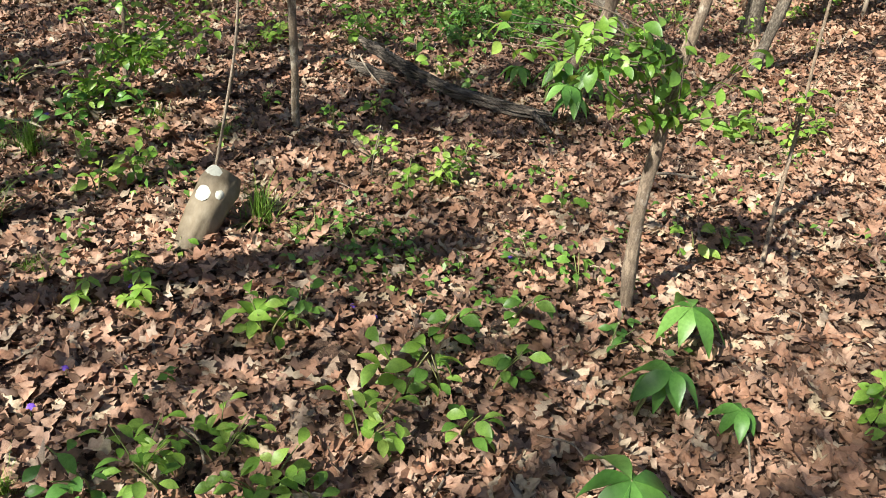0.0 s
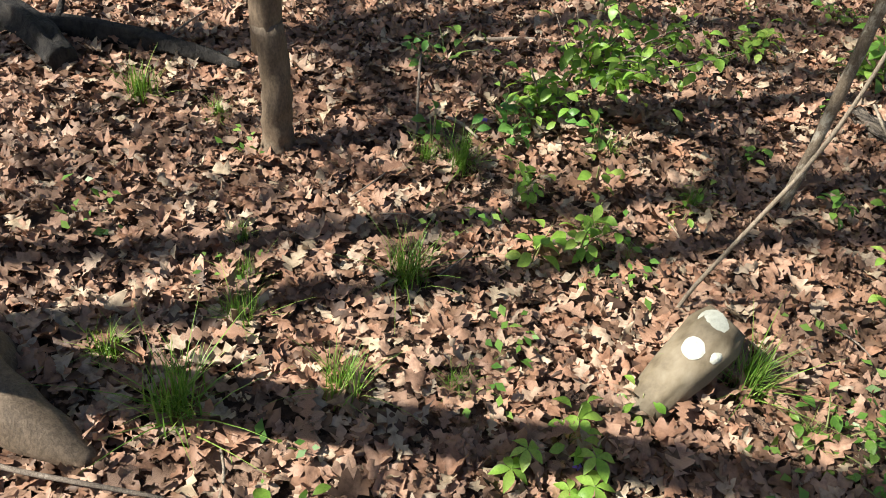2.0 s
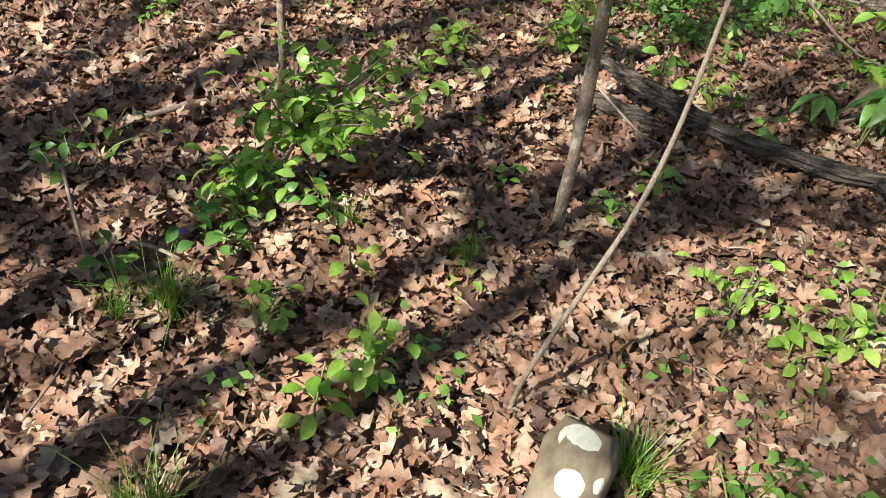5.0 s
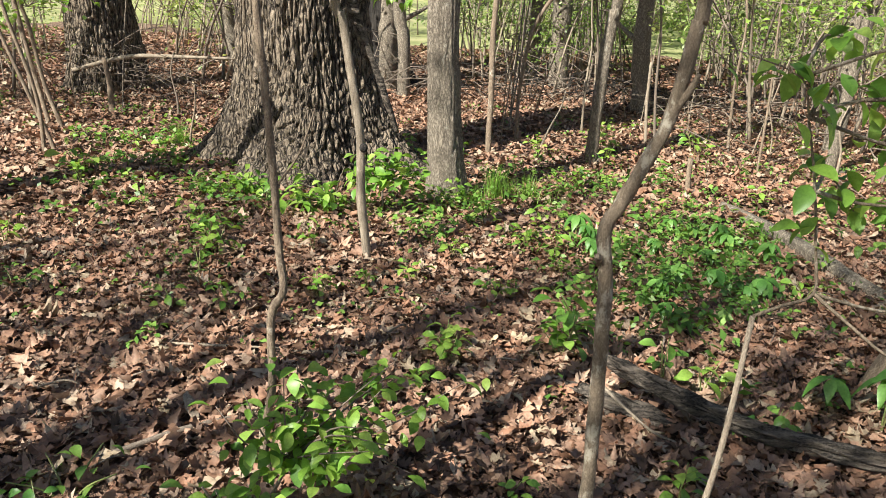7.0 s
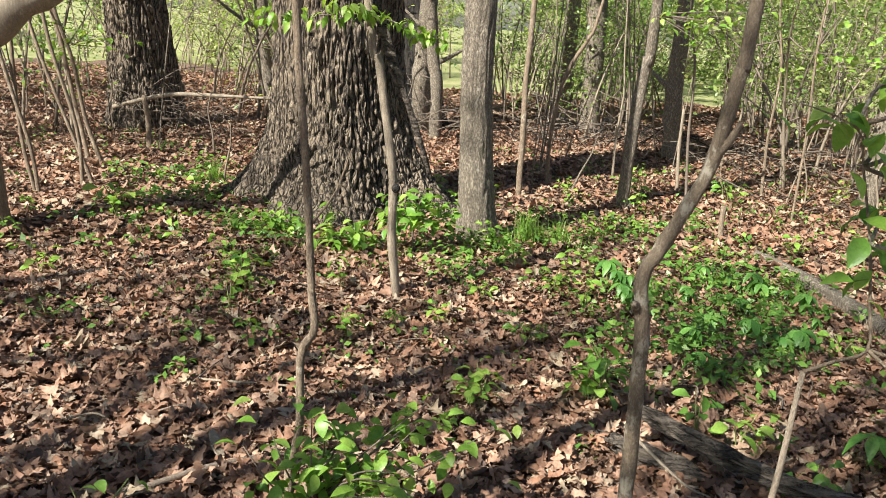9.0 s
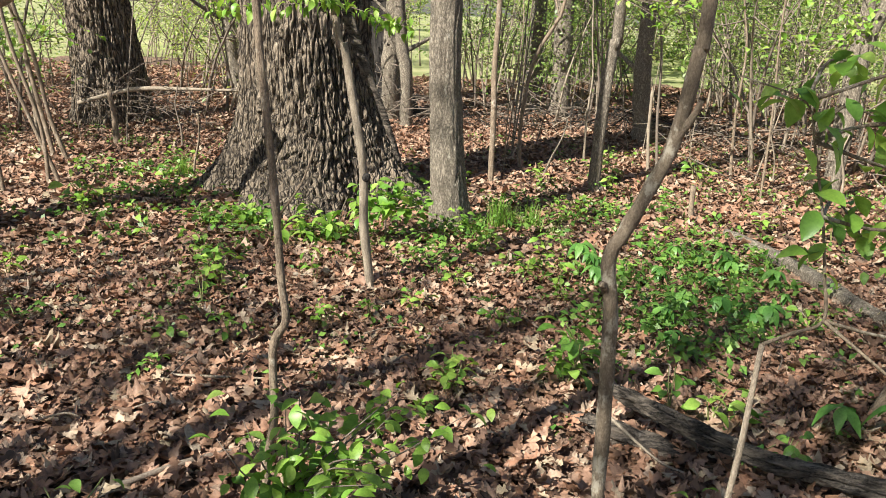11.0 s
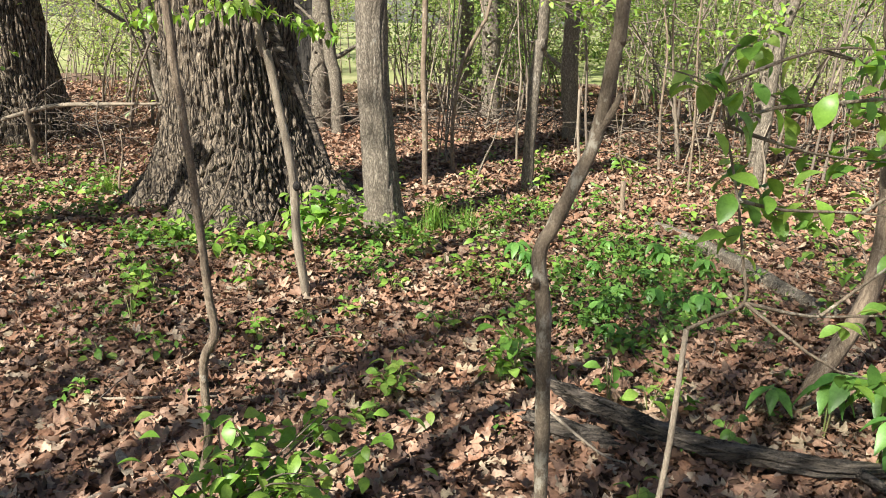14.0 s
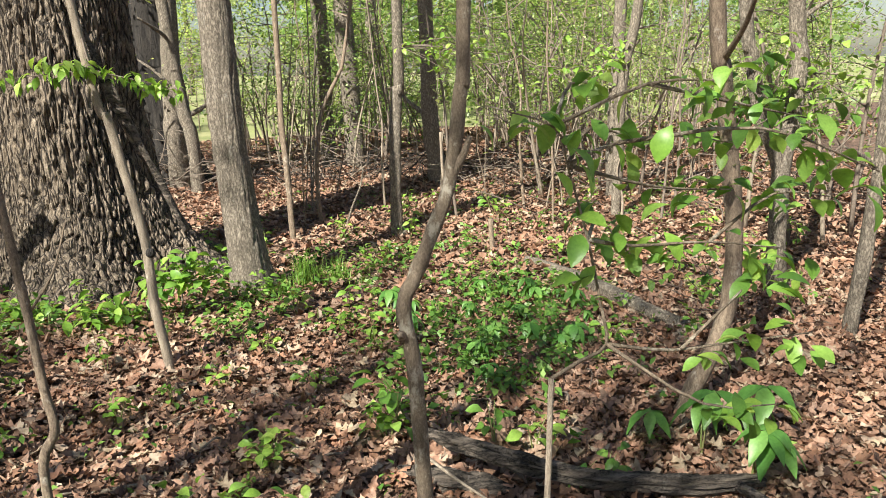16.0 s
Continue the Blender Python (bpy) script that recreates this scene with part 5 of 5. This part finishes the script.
# forked sapling that leans over the path
twiggy("thin leaning sapling, forked, with round spring leaves", "sapling", [([(-0.9, 2.95, -0.03), (-0.87, 2.985, 0.15), (-0.785, 2.965, 0.52), (-0.745, 2.95, 0.72), (-0.725, 2.945, 0.9), (-0.715, 2.95, 1.115)], 0.0074)],
       [[(-0.715, 2.95, 1.115), (-0.67, 2.96, 1.13), (-0.63, 2.96, 1.15), (-0.64, 2.96, 1.21), (-0.66, 2.96, 1.3), (-0.69, 2.96, 1.4), (-0.71, 2.96, 1.45), (-0.8, 2.96, 1.48)],
        [(-0.66, 2.96, 1.3), (-0.58, 2.98, 1.28), (-0.45, 3.0, 1.27), (-0.33, 3.0, 1.25)], [(-0.63, 2.96, 1.15), (-0.52, 2.98, 1.12), (-0.4, 3.0, 1.11), (-0.24, 3.02, 1.1)],
        [(-0.69, 2.96, 1.4), (-0.6, 3.0, 1.42), (-0.48, 3.04, 1.42), (-0.36, 3.08, 1.4)], [(-0.71, 2.96, 1.45), (-0.6, 2.92, 1.5), (-0.5, 2.9, 1.5)], 
        [(-0.69, 2.96, 1.4), (-0.55, 2.98, 1.36), (-0.4, 3.02, 1.34)], [(-0.5, 2.98, 1.12), (-0.38, 3.02, 1.18), (-0.28, 3.06, 1.22)], [(-0.6, 2.92, 1.5), (-0.46, 2.94, 1.47), (-0.3, 3.0, 1.44)], [(-0.6, 3.0, 1.42), (-0.45, 2.9, 1.44), (-0.3, 2.86, 1.38)],
        [(-0.45, 3.0, 1.27), (-0.3, 3.06, 1.32), (-0.16, 3.1, 1.3)], [(-0.63, 2.96, 1.15), (-0.5, 2.92, 1.06), (-0.36, 2.94, 1.03)], [(-0.71, 2.96, 1.45), (-0.65, 3.04, 1.5), (-0.57, 3.1, 1.49)], [(-0.69, 2.96, 1.4), (-0.63, 3.02, 1.44), (-0.55, 3.05, 1.42)],
        [(-0.66, 2.96, 1.3), (-0.61, 3.03, 1.31), (-0.55, 3.05, 1.25)]], ("bright", "mid"), 235, 0.043, 126, "sapling", M_MOTTLE, sag=(-60, 10), spread=0.022, girth=0.0032, first=0.45, wood=M_PALE)

# sapling where the walk begins
twiggy("young sapling with fresh green leaves beside the path", "sapling", [([(0.8, 2.54, -0.03), (0.77, 2.54, 0.2), (0.75, 2.54, 0.43), (0.75, 2.54, 0.65), (0.75, 2.54, 0.8), (0.76, 2.54, 0.98), (0.78, 2.54, 1.16), (0.8, 2.56, 1.5)], 0.027)],
       boughs_in(8, (0.75, 2.54, 0.75), (0.72, 2.42, 0.95), (0.42, 0.28, 0.26), 15) + boughs_in(9, (0.76, 2.54, 0.98), (0.36, 2.42, 1.08), (0.42, 0.28, 0.16), 15), ("mid", "mid", "bright"), 270, 0.062, 127, "sapling", M_STEM, sag=(-50, 15), spread=0.035)
twiggy("slender sapling with few leaves on sunny litter", "sapling", [([(1.42, 2.94, -0.02), (1.46, 3.1, 0.2), (1.5, 3.25, 0.5), (1.48, 3.3, 0.85), (1.45, 3.3, 1.2)], 0.01)],
       boughs_in(10, (1.48, 3.25, 0.5), (1.5, 3.25, 0.75), (0.2, 0.2, 0.25), 6), "bright", 26, 0.05, 128, "sapling", M_STEM)

# hanging spray of leaves in front of the oak
twiggy("thin bough with a hanging spray of bright leaves", "bough", [([(-1.74, 6.04, 1.72), (-1.72, 6.0, 1.62), (-1.7, 5.98, 1.55)], 0.006)],
       [[(-1.7, 5.98, 1.55), (-1.85, 5.98, 1.54), (-2.05, 5.98, 1.52), (-2.3, 5.98, 1.5)], [(-1.7, 5.98, 1.55), (-1.6, 5.98, 1.52), (-1.45, 5.98, 1.48), (-1.34, 5.98, 1.44)], [(-1.7, 5.98, 1.55), (-1.75, 5.9, 1.57), (-1.9, 5.9, 1.58)]],
       "lance_bright", 150, 0.058, 129, "bough", sag=(-55, -5), spread=0.03)
part("broken_limb", rough_log("broken_limb", [(-1.75, 6.1, 1.75), (-1.6, 6.12, 1.3), (-1.48, 6.15, 1.0), (-1.38, 6.2, 0.72)], [0.02, 0.026, 0.024, 0.01], M_ROT, 12.0, 0.5, 12), knot, "split dead limb with peeling bark")
part("knot", tube_mesh("knot", [(-1.545, 6.01, 0.665), (-1.55, 5.99, 0.672), (-1.552, 5.978, 0.675)], [0.024, 0.02, 0.008], M_DARK_SHADED_BARK, 12), knot, "dark round branch knot")

# leaves on the saplings by the log and in the thicket
for label, start, centre, size, n, kind, seed in (
        ("leafy spray on a slim tree", (0.86, 4.84, 1.2), (1.1, 4.9, 1.35), (0.5, 0.4, 0.3), 90, "mid", 141), ("leafy spray on a twisted tree", (2.05, 6.2, 1.2), (2.4, 6.1, 1.4), (0.7, 0.5, 0.4), 140, "bright", 142),
        ("low arching bough with sparse leaves", (1.42, 5.5, 0.2), (1.2, 5.4, 0.45), (0.5, 0.3, 0.2), 40, "mid", 143), ("leafy spray over the brush", (-4.9, 9.3, 1.1), (-4.8, 9.3, 1.2), (0.6, 0.4, 0.3), 80, "bright", 144),
        ("leafy spray on a leaning tree", (2.12, 5.33, 0.9), (2.4, 5.3, 0.9), (0.4, 0.4, 0.4), 70, "mid", 145), ("leafy spray in the thicket", (2.6, 9.0, 1.5), (2.2, 9.0, 1.6), (0.9, 0.6, 0.4), 130, "bright", 146),
        ("leafy spray in the thicket", (0.32, 8.83, 1.7), (1.1, 8.6, 1.6), (0.7, 0.5, 0.25), 80, "bright", 147), ("leafy spray in the thicket", (-4.0, 12.7, 1.4), (-3.5, 11.5, 1.5), (0.9, 0.6, 0.3), 90, "bright", 148)):
    twiggy(label, "bough", [], boughs_in(seed, start, centre, size, 12), kind, n, 0.075, seed, "bough", sag=(-40, 10), spread=0.06)

# low green cover too small to pick apart
def cover(label, patches, seed, mat, size):
    rng = random.Random(seed)
    spots = []
    for x, y, rx, ry, n in patches:
        for i in range(n):
            px, py = x + rng.gauss(0, rx), y + rng.gauss(0, ry)
            spots.append(((px, py, 0.05 + rng.uniform(0, 0.06)), (0.05, 0.05, 0.018), 9))
    return tagged(new("ground_cover", leafy_mesh("ground_cover", spots, mat, seed, size)), label, "ground cover", kind="stuff")


cover("low green herbs covering the litter behind the log", [(0.3, 6.0, 0.36, 0.45, 95), (0.6, 6.8, 0.35, 0.35, 60), (-0.1, 5.6, 0.25, 0.25, 26)], 151, M_COVER, (0.03, 0.065))
cover("low green herbs round the foot of the oak", [(-2.3, 7.1, 0.5, 0.2, 30), (-1.4, 6.75, 0.4, 0.25, 32), (-0.95, 7.2, 0.3, 0.18, 18), (-3.5, 8.6, 0.6, 0.5, 60), (-0.4, 7.8, 0.6, 0.35, 36), (-3.4, 7.4, 0.6, 0.5, 26), (0.6, 8.3, 0.7, 0.3, 24)], 152, M_COVER, (0.03, 0.07))
cover("sparse small green shoots among dead leaves", [(-1.0, 5.6, 1.2, 0.6, 50), (0.3, 8.6, 1.4, 0.8, 60), (1.0, 10.5, 1.6, 1.0, 60), (-4.5, 10.0, 1.0, 0.7, 50), (1.6, 7.0, 0.8, 0.8, 40), (-2.6, 5.6, 0.6, 0.5, 22), (-1.6, 2.7, 0.6, 0.4, 14), (0.2, 2.6, 0.5, 0.5, 30), (-0.2, 2.65, 0.2, 0.12, 20), (1.3, 3.6, 0.6, 0.5, 22), (2.5, 8.5, 1.0, 0.8, 24)], 153, M_COVER, (0.02, 0.045))
part("branch_stub", tube_mesh("branch_stub", [(-0.635, 3.75, 1.26), (-0.6, 3.735, 1.33), (-0.585, 3.73, 1.37)], [0.012, 0.009, 0.006], M_MOTTLE, 8), bend, "short broken branch stub")
part("branch_stub", tube_mesh("branch_stub", [(-0.75, 3.75, 0.9), (-0.765, 3.725, 0.92), (-0.77, 3.715, 0.925)], [0.013, 0.01, 0.006], M_STEM, 8), bend, "dark healed branch scar")
part("side_twig", tube_mesh("side_twig", [(-1.6, 4.0, 0.99), (-1.54, 4.0, 1.08), (-1.5, 4.02, 1.2)], [0.004, 0.003, 0.002], M_STEM, 6), kink)

# violets
def violet_material():
    m, nt, bsdf = material("violet_petal", 0.5)
    nt.links.new(ramp(nt, noise_tex(nt, coords(nt), 40.0), [(0.3, (0.09, 0.03, 0.3)), (0.7, (0.2, 0.1, 0.55))]), bsdf.inputs["Base Color"])
    return m


M_VIOLET = violet_material()
petal_v, petal_f = blade((0.02, 0.25, 0.4, 0.3, 0.02), 0.3, 0.2)
PETAL = mesh_of("petal", petal_v, petal_f, M_VIOLET, True)
violet = thing("violet", "tiny purple violet flower among dead leaves", "flower", pose(-0.98, 1.86, 0.0), "violets")
part("stem", tube_mesh("stem", [(0, 0, 0), (0.005, 0, 0.03), (0, 0.004, 0.06)], [0.0015, 0.0015, 0.0012], M_GREENSTEM, 5, 2), violet)
for i in range(5):
    part("petal", PETAL, violet, m=Matrix.Translation((0, 0.004, 0.06)) @ Matrix.Rotation(1.257 * i, 4, "Z") @ Matrix.Scale(0.013, 4))
for x, y in ((-1.0, 1.7), (-0.2, 2.3), (-0.95, 2.28), (-1.83, 3.5), (-0.12, 2.25), (0.35, 2.7)):
    copy_thing(violet, pose(x, y, 0.01, 0, 10, 60 * x))

# small dark box seen far off through the trunks
def nest_box():
    ob = thing("nest_box", "small dark wooden box on a post in the meadow", "box", pose(-0.17, 21.0, 0.0))
    bm = bmesh.new()
    bmesh.ops.create_cube(bm, size=1.0, matrix=Matrix.Translation((0, 0, 1.02)) @ Matrix.Diagonal((0.24, 0.2, 0.18, 1)))
    bmesh.ops.bevel(bm, geom=list(bm.edges), offset=0.01, segments=2, affect="EDGES")
    me = bpy.data.meshes.new("box")
    bm.to_mesh(me)
    bm.free()
    me.materials.append(M_DARK_SHADED_BARK)
    part("box", me, ob)
    part("post", tube_mesh("post", [(0, 0, -0.05), (0, 0, 0.5), (0, 0, 0.94)], [0.03, 0.028, 0.025], M_BARK, 8), ob)


nest_box()
